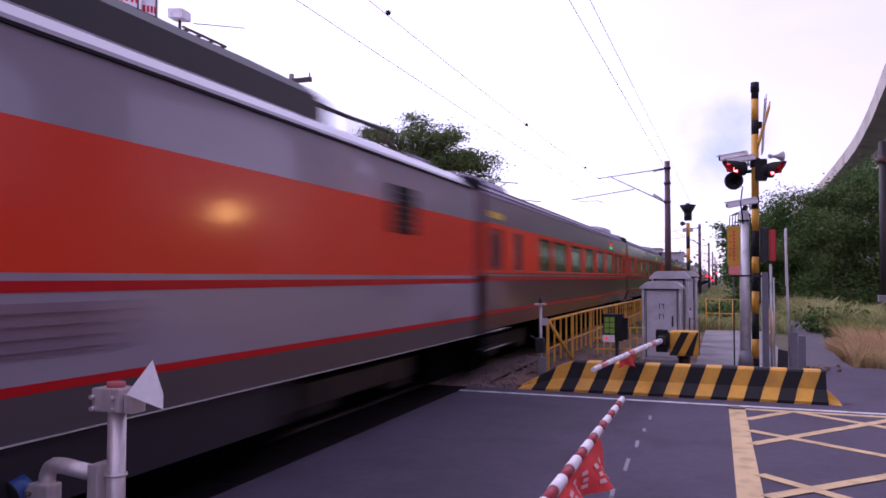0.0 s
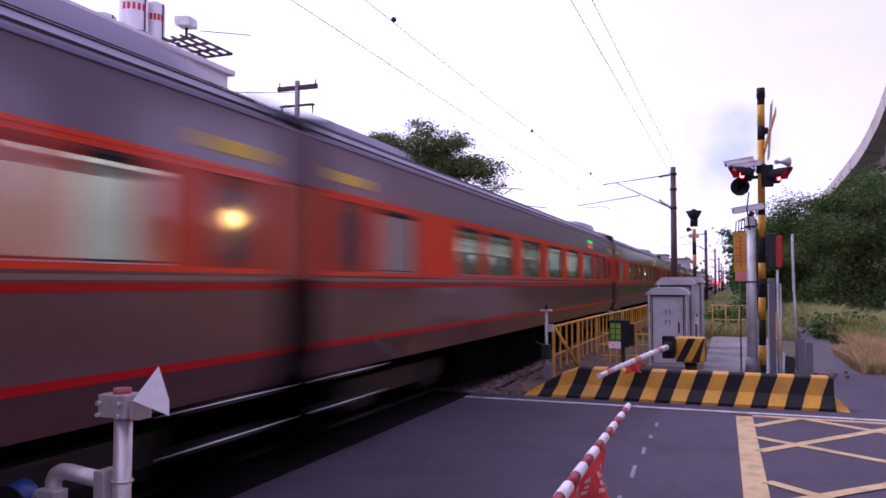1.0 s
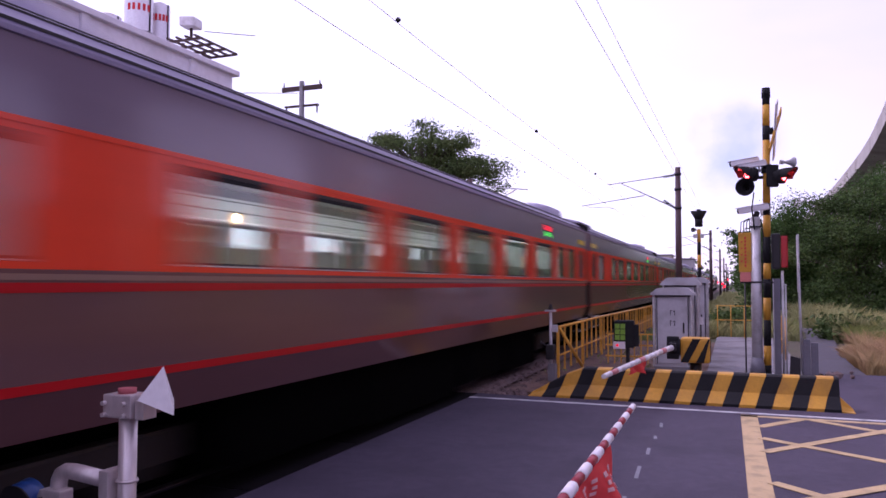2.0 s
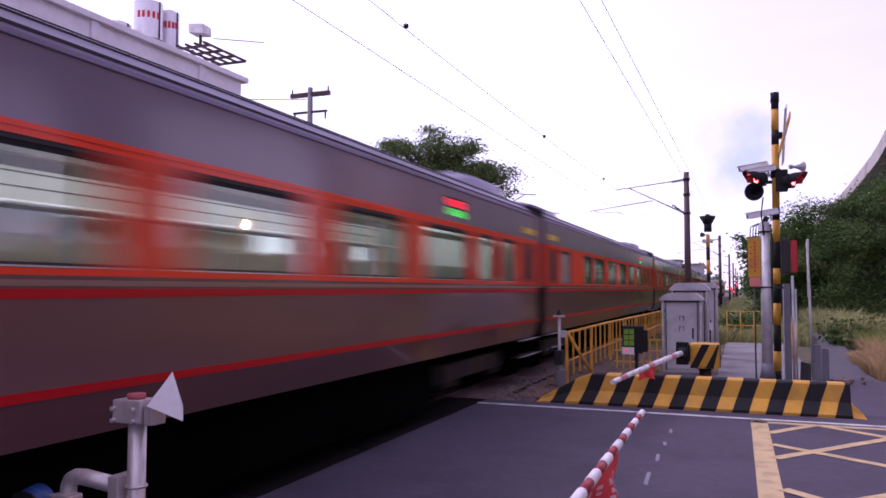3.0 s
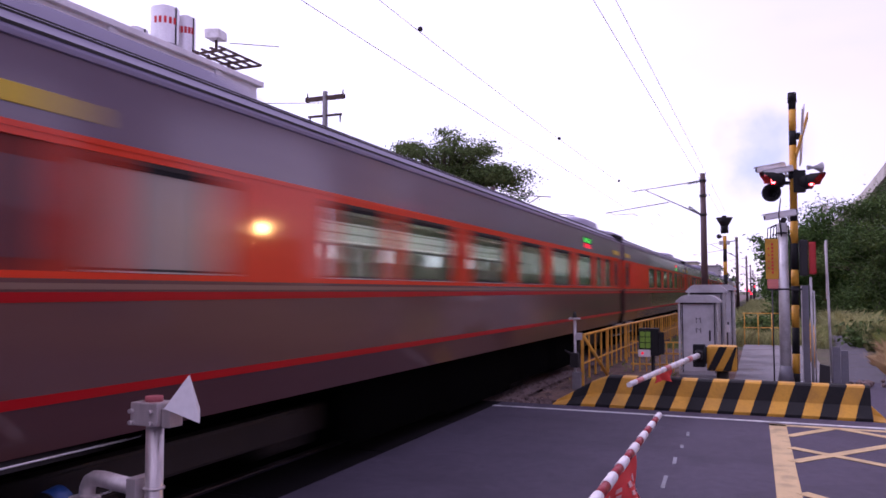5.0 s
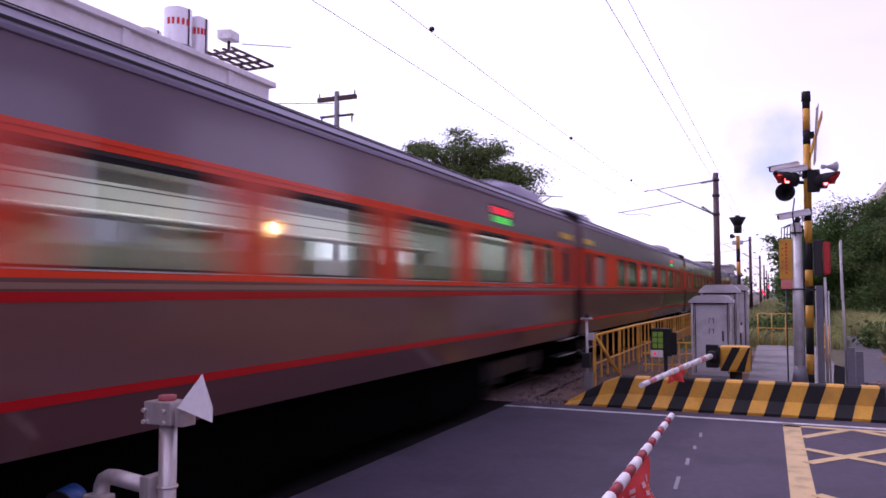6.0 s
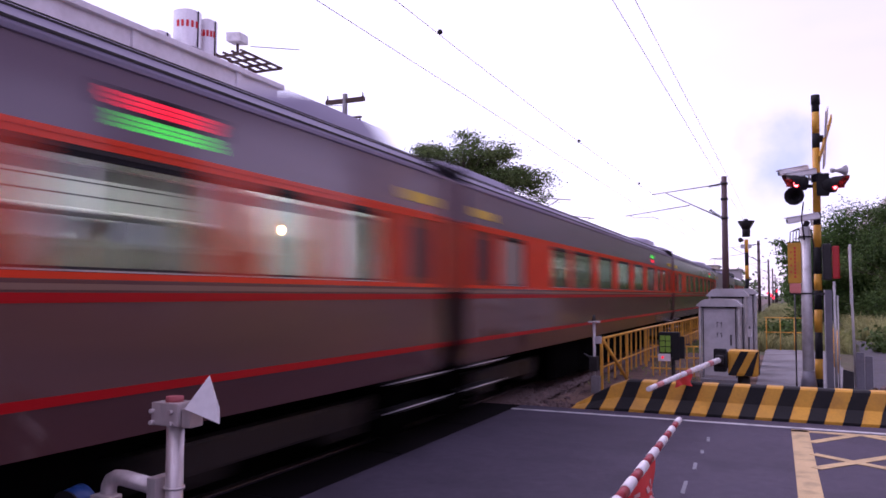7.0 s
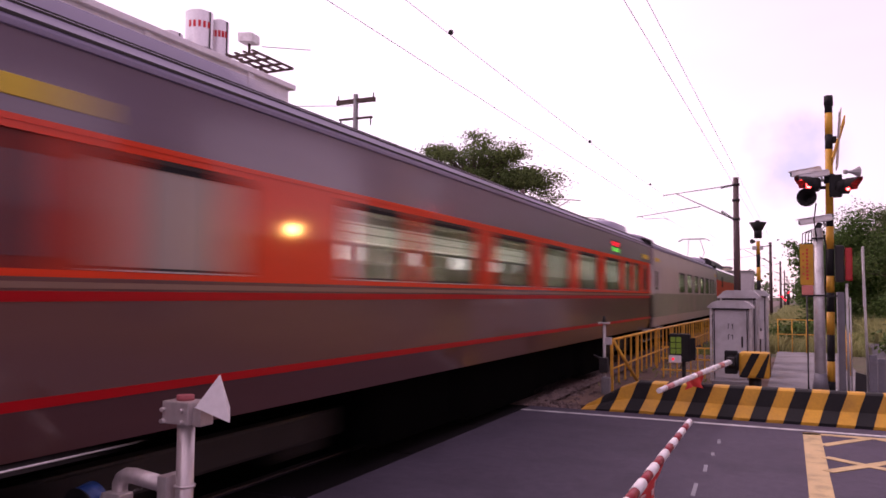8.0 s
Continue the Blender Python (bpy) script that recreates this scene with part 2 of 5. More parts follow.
def tube(bm, a, b, r0, r1=None, seg=12, caps=True):
    a, b = Vector(a), Vector(b)
    r1 = r0 if r1 is None else r1
    q = (b - a).to_track_quat("Z", "Y")
    rings = []
    for p, r in ((a, r0), (b, r1)):
        rings.append([bm.verts.new(p + q @ Vector((r * math.cos(k * math.tau / seg), r * math.sin(k * math.tau / seg), 0))) for k in range(seg)])
    for k in range(seg):
        f = bm.faces.new((rings[0][k], rings[0][(k + 1) % seg], rings[1][(k + 1) % seg], rings[1][k]))
        f.smooth = True
    if caps:
        bm.faces.new(rings[0][::-1])
        bm.faces.new(rings[1])
    return bm


def sweep(bm, points, r, seg=8):
    """One bent round bar through points, with caps."""
    pts = [Vector(p) for p in points]
    n, rings = None, []
    for i, p in enumerate(pts):
        t = (pts[min(i + 1, len(pts) - 1)] - pts[max(i - 1, 0)]).normalized()
        if n is None:
            n = t.orthogonal().normalized()
        n = (n - t * n.dot(t)).normalized()
        o = t.cross(n)
        rings.append([bm.verts.new(p + (n * math.cos(k * math.tau / seg) + o * math.sin(k * math.tau / seg)) * r) for k in range(seg)])
    for a, b in zip(rings, rings[1:]):
        for k in range(seg):
            f = bm.faces.new((a[k], a[(k + 1) % seg], b[(k + 1) % seg], b[k]))
            f.smooth = True
    bm.faces.new(rings[0][::-1])
    bm.faces.new(rings[-1])
    return bm


def prism(bm, outline, y0, y1, axis="y"):
    """An outline of (x, z) drawn out from y0 to y1; axis 'x' reads the outline as (y, z) and draws along x."""
    put = (lambda u, v, s: (u, s, v)) if axis == "y" else (lambda u, v, s: (s, u, v))
    a = [bm.verts.new(put(u, v, y0)) for u, v in outline]
    b = [bm.verts.new(put(u, v, y1)) for u, v in outline]
    n = len(outline)
    for i in range(n):
        bm.faces.new((a[i], a[(i + 1) % n], b[(i + 1) % n], b[i]))
    bm.faces.new(a[::-1])
    bm.faces.new(b)
    bmesh.ops.recalc_face_normals(bm, faces=bm.faces[:])
    return bm


def B():
    return bmesh.new()


def mesh_of(bm, name, material):
    bmesh.ops.recalc_face_normals(bm, faces=bm.faces[:])
    me = bpy.data.meshes.new(name)
    bm.to_mesh(me)
    bm.free()
    me.materials.append(material)
    return me


def part(name, bm, material, parent, label=""):
    ob = new(name, mesh_of(bm, name, material))
    ob.parent = parent
    return tagged(ob, label)


def thing(name, label, category, group="", kind="", at=(0, 0, 0), turn=0):
    ob = new(name)
    ob.empty_display_size = 0.2
    ob.matrix_basis = pose(*at, 0, 0, turn)
    return tagged(ob, label, category, group, kind)


def solid(name, bm, material, label, category, group="", kind="", at=(0, 0, 0), turn=0):
    ob = new(name, mesh_of(bm, name, material))
    ob.matrix_basis = pose(*at, 0, 0, turn)
    return tagged(ob, label, category, group, kind)


# ---- ground, road, track ----
TRACK_X = -5.01
bm = B()
xs = sorted({-2500, -900, -300, -120, *range(-60, 61, 4), 120, 300, 900, 2500})
ys = sorted({-2500, -900, -300, -100, *range(-40, 121, 4), 200, 400, 900, 2500})
grid = [[bm.verts.new((x, y, -0.10)) for y in ys] for x in xs]
for i in range(len(xs) - 1):
    for j in range(len(ys) - 1):
        bm.faces.new((grid[i][j], grid[i + 1][j], grid[i + 1][j + 1], grid[i][j + 1]))
solid("ground", bm, M["soil"], "dark earth and rough turf beside the railway", "ground", kind="structure")
bm = B()
box(bm, -40, 40, -12, 11.42, -0.09, 0.0)
solid("road", bm, M["asphalt"], "dark worn asphalt of the level crossing road", "road", kind="structure")
# ballast bed beyond and before the road
for y0, y1 in ((11.42, 400), (-60, -12)):
    bm = B()
    prism(bm, [(TRACK_X - 2.1, -0.09), (TRACK_X + 1.95, -0.09), (TRACK_X + 1.5, -0.02), (TRACK_X - 1.6, -0.02)], y0, y1)
    solid("ballast_bed", bm, M["ballast"], "brown crushed-stone ballast under the track", "ballast", kind="structure")
for s in (-1, 1):
    bm = B()
    x = TRACK_X + s * 0.5685
    prism(bm, [(x - 0.07, -0.13), (x + 0.07, -0.13), (x + 0.02, -0.09), (x + 0.036, 0.015), (x - 0.036, 0.015), (x - 0.02, -0.09)], -60, 400)
    solid("rail", bm, M["steel"], "worn steel running rail set in the crossing", "rail", "rails of the track", "structure")


# ---- the train: cars run towards -y; each car's space starts at the coupling in front of it ----
CAR, HALF = 20.30, 1.43
WINDOWS = [(4.25, 5.40), (5.70, 7.30), (7.88, 9.48), (10.06, 11.66), (12.24, 13.84), (14.42, 16.02), (16.45, 17.25), (17.58, 18.45)]


def roof_outline(inset=0.0):
    pts = []
    for k in range(13):
        a = math.pi * k / 12
        c, s = math.cos(a), math.sin(a)
        pts.append(((HALF - 0.07 - inset) * (abs(c) ** 0.75) * (1 if c > 0 else -1), 3.04 + (0.42 - inset) * abs(s)))
    return pts


def hump(bm, y0, y1, half, top):
    """A roof shroud with sloping ends and rounded shoulders."""
    rows = []
    for y, h, wd in ((y0, 3.42, 0.7), (y0 + 0.25, 3.50, 0.9), (y0 + 0.8, top, 1.0), (y1 - 0.8, top, 1.0), (y1 - 0.25, 3.50, 0.9), (y1, 3.42, 0.7)):
        rows.append([bm.verts.new(p) for p in ((-half * wd, y, 3.25), (-half * wd * 0.92, y, h - 0.08), (-half * wd * 0.6, y, h),
                                               (half * wd * 0.6, y, h), (half * wd * 0.92, y, h - 0.08), (half * wd, y, 3.25))])
    for a, b in zip(rows, rows[1:]):
        for i in range(5):
            f = bm.faces.new((a[i], a[i + 1], b[i + 1], b[i]))
            f.smooth = True
    bm.faces.new(rows[0])
    bm.faces.new(rows[-1][::-1])
    return bm


def bogie(car, y):
    bg = part("bogie", box(B(), -1.0, 1.0, y - 1.35, y + 1.35, 0.42, 0.58, 0.03), M["t_under_shade"], car)
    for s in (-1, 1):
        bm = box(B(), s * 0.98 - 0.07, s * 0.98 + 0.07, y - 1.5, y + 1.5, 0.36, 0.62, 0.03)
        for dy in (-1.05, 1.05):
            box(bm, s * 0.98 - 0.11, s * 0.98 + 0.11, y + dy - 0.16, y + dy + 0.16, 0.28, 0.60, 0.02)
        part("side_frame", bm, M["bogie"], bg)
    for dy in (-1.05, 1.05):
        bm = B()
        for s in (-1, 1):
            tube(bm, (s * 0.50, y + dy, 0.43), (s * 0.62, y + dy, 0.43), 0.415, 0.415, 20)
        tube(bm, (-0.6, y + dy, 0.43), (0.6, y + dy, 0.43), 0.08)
        part("wheelset", bm, M["t_under_shade"], bg)


def led_sign(car, y, green_first):
    sg = part("destination_display", box(B(), HALF - 0.045, HALF - 0.008, y - 0.34, y + 0.34, 2.66, 2.93, 0.008), M["black"], car, "black panel with glowing red and green rows")
    rnd = random.Random(7)
    for row in range(2):
        z1 = 2.91 - row * 0.125
        green = (row == 0) == green_first
        for q in range(3):
            a, b = y - rnd.uniform(0.22, 0.31), y + rnd.uniform(0.22, 0.31)
            bm = box(B(), HALF - 0.008, HALF - 0.003, a, b, z1 - 0.104 + q * 0.033, z1 - 0.078 + q * 0.033)
            part("led_line", bm, M["led_green"] if green else M["led_red"], sg, "glowing green line" if green else "glowing red line")


def coach(label, blank_front=False, skin=None, slit=False):
    """A passenger car with open window bays, panes, doors, lining, seats and running gear."""
    car = thing("passenger_car", label, "train car", "cars of the passing train")
    lo, hi = 0.34, CAR - 0.34
    low_m, band_m, up_m = (M["t_grey"], M["t_red"], M["t_upper"]) if not skin else (M["t_silver"], M["t_silver"], M["t_silver"])
    if blank_front:
        wins = WINDOWS[1:]
    elif slit:
        wins = [(2.20, 2.72)] + WINDOWS
    else:
        wins = [(1.65, 2.70)] + WINDOWS
    doors = [(0.52, 1.40), (18.88, 19.76)]
    for s in (-1, 1):
        x0, x1 = (HALF - 0.06, HALF) if s > 0 else (-HALF, -HALF + 0.06)
        bm = prism(B(), [(s * (HALF - 0.06), 1.10), (s * HALF, 1.10), (s * (HALF - 0.08), 0.82), (s * (HALF - 0.13), 0.82)], lo, hi)
        part("sill_panel", bm, low_m, car)
        bm = box(B(), x0, x1, lo, hi, 1.10, 1.775)
        part("lower_panel", bm, low_m if not skin else M["t_mural"], car, "" if not skin else "painted mural panel in green and cream")
        # the piers between the windows
        bm, y = B(), lo
        for a, b in sorted(wins + doors):
            box(bm, x0, x1, y, a, 1.815, 2.525)
            y = b
        box(bm, x0, x1, y, hi, 1.815, 2.525)
        box(bm, x0, x1, lo, hi, 1.775, 1.815)
        box(bm, x0, x1, lo, hi, 2.525, 2.585)
        part("window_band", bm, band_m, car, "glossy red window band" if not skin else "")
        bm = B()
        xa, xb = (HALF - 0.09, HALF - 0.02) if s > 0 else (-HALF + 0.02, -HALF + 0.09)
        prism(bm, [(x0, 2.585), (x1, 2.585), (xb if s > 0 else x0 + 0.02, 3.06), (xa if s > 0 else x1 + 0.02, 3.06)], lo, hi)
        part("upper_panel", bm, up_m, car)
        o = s * (HALF + 0.002)
        if not skin:
            for za, zb, m_s, nm in ((1.645, 1.70, "t_stripe", "red_stripe"), (1.715, 1.75, "t_line", "grey_stripe"), (1.09, 1.145, "t_stripe", "red_stripe"), (2.565, 2.60, "t_red", "red_stripe")):
                part(nm, box(B(), min(o, o + s * 0.003), max(o, o + s * 0.003), lo, hi, za, zb), M[m_s], car)
        # gutter and roof edge rails
        bm = box(B(), s * (HALF - 0.035) - 0.03, s * (HALF - 0.035) + 0.03, lo, hi, 3.045, 3.085, 0.008)
        part("gutter", bm, M["t_roof"], car)
        for i, (a, b) in enumerate(wins):
            front_milk = not blank_front and i == 0
            xm = s * (HALF - 0.022)
            bm = B()
            loops = []
            for x, d in ((xm - 0.018, 0), (xm + 0.018, 0), (xm + 0.018, 0.03), (xm - 0.018, 0.03)):
                loops.append([bm.verts.new((x, y, z)) for y, z in ((a + d, 1.815 + d), (b - d, 1.815 + d), (b - d, 2.525 - d), (a + d, 2.525 - d))])
            for k in range(4):
                for j in range(4):
                    u, v = loops[k], loops[(k + 1) % 4]
                    bm.faces.new((u[j], u[(j + 1) % 4], v[(j + 1) % 4], v[j]))
            bmesh.ops.recalc_face_normals(bm, faces=bm.faces[:])
            wf = part("window", bm, M["dark_metal"], car)
            bm = box(B(), xm - 0.004, xm + 0.004, a + 0.03, b - 0.03, 1.845, 2.495)
            pane = part("pane", bm, M["t_tint"] if front_milk and slit else M["frosted"] if front_milk else M["glass"], wf, "dark tinted pane" if front_milk and slit else "milky frosted pane" if front_milk else "")
            pane.visible_shadow = front_milk
            if s < 0:
                k = min(0.45, (b - a) * 0.3)
                part("curtain", box(B(), xm + 0.060, xm + 0.085, a, a + k, 1.72, 2.525), M["t_curtain"], car, "pale gathered curtain")
                if i % 3 != 1:
                    part("curtain", box(B(), xm + 0.060, xm + 0.085, b - k * 0.7, b, 1.72, 2.525), M["t_curtain"], car, "pale gathered curtain")
            else:
                part("top_strip", box(B(), xm - 0.012, xm + 0.014, a + 0.03, b - 0.03, 2.462, 2.495), M["black"], wf)
                part("sill_trim", box(B(), xm + 0.018, xm + 0.026, a + 0.02, b - 0.02, 1.818, 1.828), M["galv"], wf, "bright metal sill trim")
        for a, b in doors:
            xm = s * (HALF - 0.04)
            bm = box(B(), xm - 0.02, xm + 0.02, a, b, 1.815, 2.525)
            dr = part("door", bm, M["t_door"] if not skin else band_m, car, "red door leaf with a narrow window" if not skin else "")
            bm = box(B(), xm - 0.026, xm + 0.026, a + 0.26, b - 0.26, 1.88, 2.42)
            part("door_window", bm, M["t_tint"], dr)
            part("door_strip", box(B(), s * HALF - 0.03, s * HALF + 0.004, a + 0.04, b - 0.02, 2.69, 2.80, 0.004), M["t_yellow"], car, "yellow strip above the door")
            bm = B()
            for z in (0.50, 0.78):
                box(bm, s * 1.36 - 0.10, s * 1.36 + 0.10, a, b, z, z + 0.03)
            part("door_step", bm, M["dark_metal"], car)
            # white edges paint in the glints of the metal steps
            for z in (0.53, 0.81):
                part("step_nosing", tube(B(), (s * 1.46, a - 0.15, z), (s * 1.46, b + 0.15, z), 0.006, 0.006, 6), M["white_paint"], car, "thin white step edge coloured as a metal glint")
        for q in (1, 2, 3):
            a = roof_outline()[q] if s > 0 else roof_outline()[12 - q]
            part("roof_seam", box(B(), a[0] - 0.009, a[0] + 0.009, lo, hi, a[1] - 0.012, a[1] + 0.008), M["dark_metal"], car)
    part("roof", prism(B(), roof_outline() + [(-HALF + 0.1, 3.0), (HALF - 0.1, 3.0)], lo, hi), M["t_roof"], car)
    part("roof_shroud", hump(B(), 0.5, 4.2, 1.0, 3.57), M["t_roof"], car)
    part("roof_shroud", hump(B(), 16.9, 20.0, 1.0, 3.64), M["t_roof"], car)
    # end walls share the bellows black: the gap's shade is in their colour
    for y, s in ((lo, 1), (hi, -1)):
        part("end_wall", box(B(), -HALF + 0.06, HALF - 0.06, min(y, y + s * 0.06), max(y, y + s * 0.06), 0.82, 3.3), M["t_rubber_gap"], car)
        ya, yb = min(y, y - s * 0.335), max(y, y - s * 0.335)
        part("bellows", box(B(), -1.05, 1.05, ya, yb, 0.95, 1.72, 0.03), M["t_rubber_gap"], car)
        part("gangway_fairing", box(B(), -1.39, 1.39, ya, yb, 1.725, 2.58, 0.02), M["t_door"] if not skin else M["t_silver"], car, "dark red fairing between the cars")
        part("gangway_hood", box(B(), -1.37, 1.37, ya, yb, 2.585, 3.10, 0.03), M["t_gap"], car, "dull grey hood between the cars")
    part("floor_deck", box(B(), -HALF + 0.06, HALF - 0.06, lo, hi, 1.00, 1.08), M["t_under_shade"], car)
    bm, y = B(), lo + 0.1
    for a, b in sorted(wins):
        box(bm, -HALF + 0.062, -HALF + 0.075, y, a, 1.775, 2.525)
        y = b
    box(bm, -HALF + 0.062, -HALF + 0.075, y, hi - 0.1, 1.775, 2.525)
    box(bm, -HALF + 0.062, -HALF + 0.075, lo + 0.1, hi - 0.1, 2.525, 2.92)
    box(bm, -HALF + 0.062, -HALF + 0.075, lo + 0.1, hi - 0.1, 1.08, 1.775)
    part("side_lining", bm, M["t_inside"], car)
    for z in (2.66, 2.80):
        part("lining_seam", box(B(), -HALF + 0.075, -HALF + 0.082, lo + 0.1, hi - 0.1, z, z + 0.014), M["dark_metal"], car)
    part("rack_rail", tube(B(), (-0.86, 1.9, 2.46), (-0.86, 18.5, 2.46), 0.016, 0.016, 8), M["rack_rail"], car, "bright white rack rail")
    for y in (1.52, 18.66):
        part("partition", box(B(), -HALF + 0.08, HALF - 0.08, y, y + 0.03, 1.08, 2.92), M["t_inside"], car)
    part("ceiling_lining", box(B(), -HALF + 0.12, HALF - 0.12, lo + 0.1, hi - 0.1, 2.93, 2.97), M["t_inside"], car)
    for x in (-0.12, 0.80):
        part("ceiling_lamp", box(B(), x - 0.022, x + 0.022, 0.8, 19.6, 2.90, 2.925), M["tube_light"], car, "glowing tube light")
    for x in (-0.75, 0.75):
        part("luggage_rack", box(B(), x * 1.45 - 0.18, x * 1.45 + 0.18, 3.4, 18.6, 2.44, 2.455), M["galv"], car)
    bm = B()
    for r in range(14):
        y = 3.9 + r * 1.0
        for x in (-0.95, -0.45, 0.45, 0.95):
            box(bm, x - 0.22, x + 0.22, y, y + 0.10, 1.45, 2.02)
            box(bm, x - 0.22, x + 0.22, y - 0.42, y, 1.38, 1.50)
    tagged(part("seats", bm, M["t_seat"], car), kind="stuff")
    bm = B()
    for r in range(14):
        y = 3.9 + r * 1.0
        for x in (-0.95, -0.45, 0.45, 0.95):
            box(bm, x - 0.16, x + 0.16, y - 0.008, y + 0.108, 1.86, 2.03)
    tagged(part("head_covers", bm, M["t_cover"], car, "pale cloth head covers on the seats"), kind="stuff")
    # boxes reach low, with centre and end fillers added to keep light out below
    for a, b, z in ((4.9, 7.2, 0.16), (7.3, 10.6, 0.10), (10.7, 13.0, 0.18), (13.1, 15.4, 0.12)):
        part("equipment_box", box(B(), -1.22, 1.22, a, b, z, 0.86, 0.03), M["t_under_shade"], car)
    part("centre_filler", box(B(), -0.46, 0.46, lo - 0.3, hi + 0.3, 0.06, 0.98), M["t_under_shade"], car)
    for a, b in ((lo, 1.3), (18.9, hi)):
        part("end_filler", box(B(), -1.1, 1.1, a, b, 0.14, 0.80, 0.03), M["t_under_shade"], car)
    bogie(car, 3.0)
    bogie(car, CAR - 3.0)
    return car


def locomotive(label, length=17.2, pan_at=12.6):
    """An electric end locomotive; its space starts at the coupling towards +y of it for the leading one."""
    car = thing("locomotive", label, "locomotive", "cars of the passing train")
    lo, hi = 0.18, length - 0.5
    for s in (-1, 1):
        x0, x1 = (HALF - 0.07, HALF) if s > 0 else (-HALF, -HALF + 0.07)
        part("skirt_panel", box(B(), x0, x1, lo, hi, 0.80, 1.05), M["t_sole"], car)
        part("lower_panel", box(B(), x0, x1, lo, hi, 1.05, 1.72), M["t_light"], car)
        part("red_panel", box(B(), x0, x1, lo, hi, 1.72, 2.57), M["t_orange"], car, "glossy orange-red side panel")
        part("upper_panel", prism(B(), [(x0, 2.57), (x1, 2.57), (x1 - s * 0.02 if s > 0 else x1 + 0.02, 3.06), (x0 - s * 0.02 if s > 0 else x0 + 0.02, 3.06)], lo, hi), M["t_light"], car)
        o = s * (HALF + 0.002)
        for za, zb, m_s in ((1.61, 1.675, "t_stripe"), (1.05, 1.105, "t_stripe")):
            part("red_stripe", box(B(), min(o, o + s * 0.003), max(o, o + s * 0.003), lo, hi, za, zb), M[m_s], car)
        part("gutter", box(B(), s * (HALF - 0.03) - 0.03, s * (HALF - 0.03) + 0.03, lo, hi, 3.055, 3.08), M["black"], car)
        vent = part("louvre", box(B(), min(o, o + s * 0.02), max(o, o + s * 0.02), 2.75, 3.45, 2.22, 2.78, 0.01), M["black"], car, "black louvred vent")
        for q in range(6):
            part("slat", box(B(), min(o, o + s * 0.035), max(o, o + s * 0.035), 2.80, 3.40, 2.28 + q * 0.08, 2.30 + q * 0.08), M["dark_metal"], vent)
        grille = part("grille", box(B(), min(o, o + s * 0.012), max(o, o + s * 0.012), 7.7, 9.6, 1.25, 1.55), M["t_upper"], car)
        for q in range(4):
            part("slat", box(B(), min(o, o + s * 0.03), max(o, o + s * 0.03), 7.75, 9.55, 1.285 + q * 0.07, 1.30 + q * 0.07), M["t_upper"], grille)
        part("step_edge", box(B(), s * HALF - 0.02, s * HALF + 0.005, lo, hi, 0.792, 0.798), M["galv"], car)
        part("lower_skirt", box(B(), s * (HALF - 0.05) - 0.02, s * (HALF - 0.05) + 0.02, 5.7, 13.8, 0.40, 0.79), M["t_skirt"], car, "dark grey lower skirt")
    part("roof", prism(B(), roof_outline() + [(-HALF + 0.1, 3.0), (HALF - 0.1, 3.0)], lo, hi), M["t_light"], car)
    part("roof_box", prism(B(), [(-0.85, 3.30), (0.85, 3.30), (0.80, 3.70), (0.60, 3.86), (-0.60, 3.86), (-0.80, 3.70)], 3.9, 11.2), M["dark_metal"], car, "black roof housing")
    for y in (4.6, 6.0, 7.4, 8.8):
        part("roof_grille", box(B(), -0.5, 0.5, y, y + 0.9, 3.86, 3.92, 0.01), M["rust"], car)
    for y in (1.5, 2.4, 3.3):
        for x in (-0.45, 0.45):
            part("insulator", tube(B(), (x, y, 3.40), (x, y, 3.80), 0.07, 0.045, 10), M["rust"], car)
    for x in (-0.45, 0.45):
        part("bus_bar", sweep(B(), [(x, 1.35, 3.84), (x, 2.4, 3.80), (x, 3.9, 3.76)], 0.03), M["dark_metal"], car)
    part("roof_hatch", box(B(), -0.75, 0.75, 0.5, 1.2, 3.36, 3.52, 0.03), M["t_roof"], car)
    # end walls coloured black like the bellows, for the shade in the gap
    for y, s in ((lo, 1), (hi, -1)):
        part("end_wall", box(B(), -HALF + 0.07, HALF - 0.07, min(y, y + s * 0.07), max(y, y + s * 0.07), 0.8, 3.3), M["t_rubber_gap"], car)
    part("bellows", box(B(), -1.22, 1.22, 0.0, lo, 0.95, 3.2, 0.03), M["t_rubber_gap"], car)
    part("floor_deck", box(B(), -HALF + 0.07, HALF - 0.07, lo, hi, 0.95, 1.05), M["t_under_shade"], car)
    # low box and added fillers shut out the light under the engine
    part("equipment_box", box(B(), -1.2, 1.2, 5.3, 11.6, 0.16, 0.8, 0.04), M["t_under_shade"], car)
    part("centre_filler", box(B(), -0.40, 0.40, 0.0, hi, 0.14, 0.95), M["t_under_shade"], car)
    part("end_filler", box(B(), -1.15, 1.15, lo, 1.7, 0.2, 0.8, 0.03), M["t_under_shade"], car)
    pan = part("pantograph", box(B(), -0.5, 0.5, pan_at - 0.6, pan_at + 0.6, 3.46, 3.54), M["dark_metal"], car)
    bm = B()
    for s in (-1, 1):
        sweep(bm, [(s * 0.35, pan_at - 0.4, 3.62), (s * 0.45, pan_at + 0.7, 4.2), (s * 0.30, pan_at - 0.2, 4.9)], 0.022)
        sweep(bm, [(-0.30, pan_at - 0.2, 4.9), (0.30, pan_at - 0.2, 4.9)], 0.022)
    part("arm", bm, M["galv"], pan)
    bm = B()
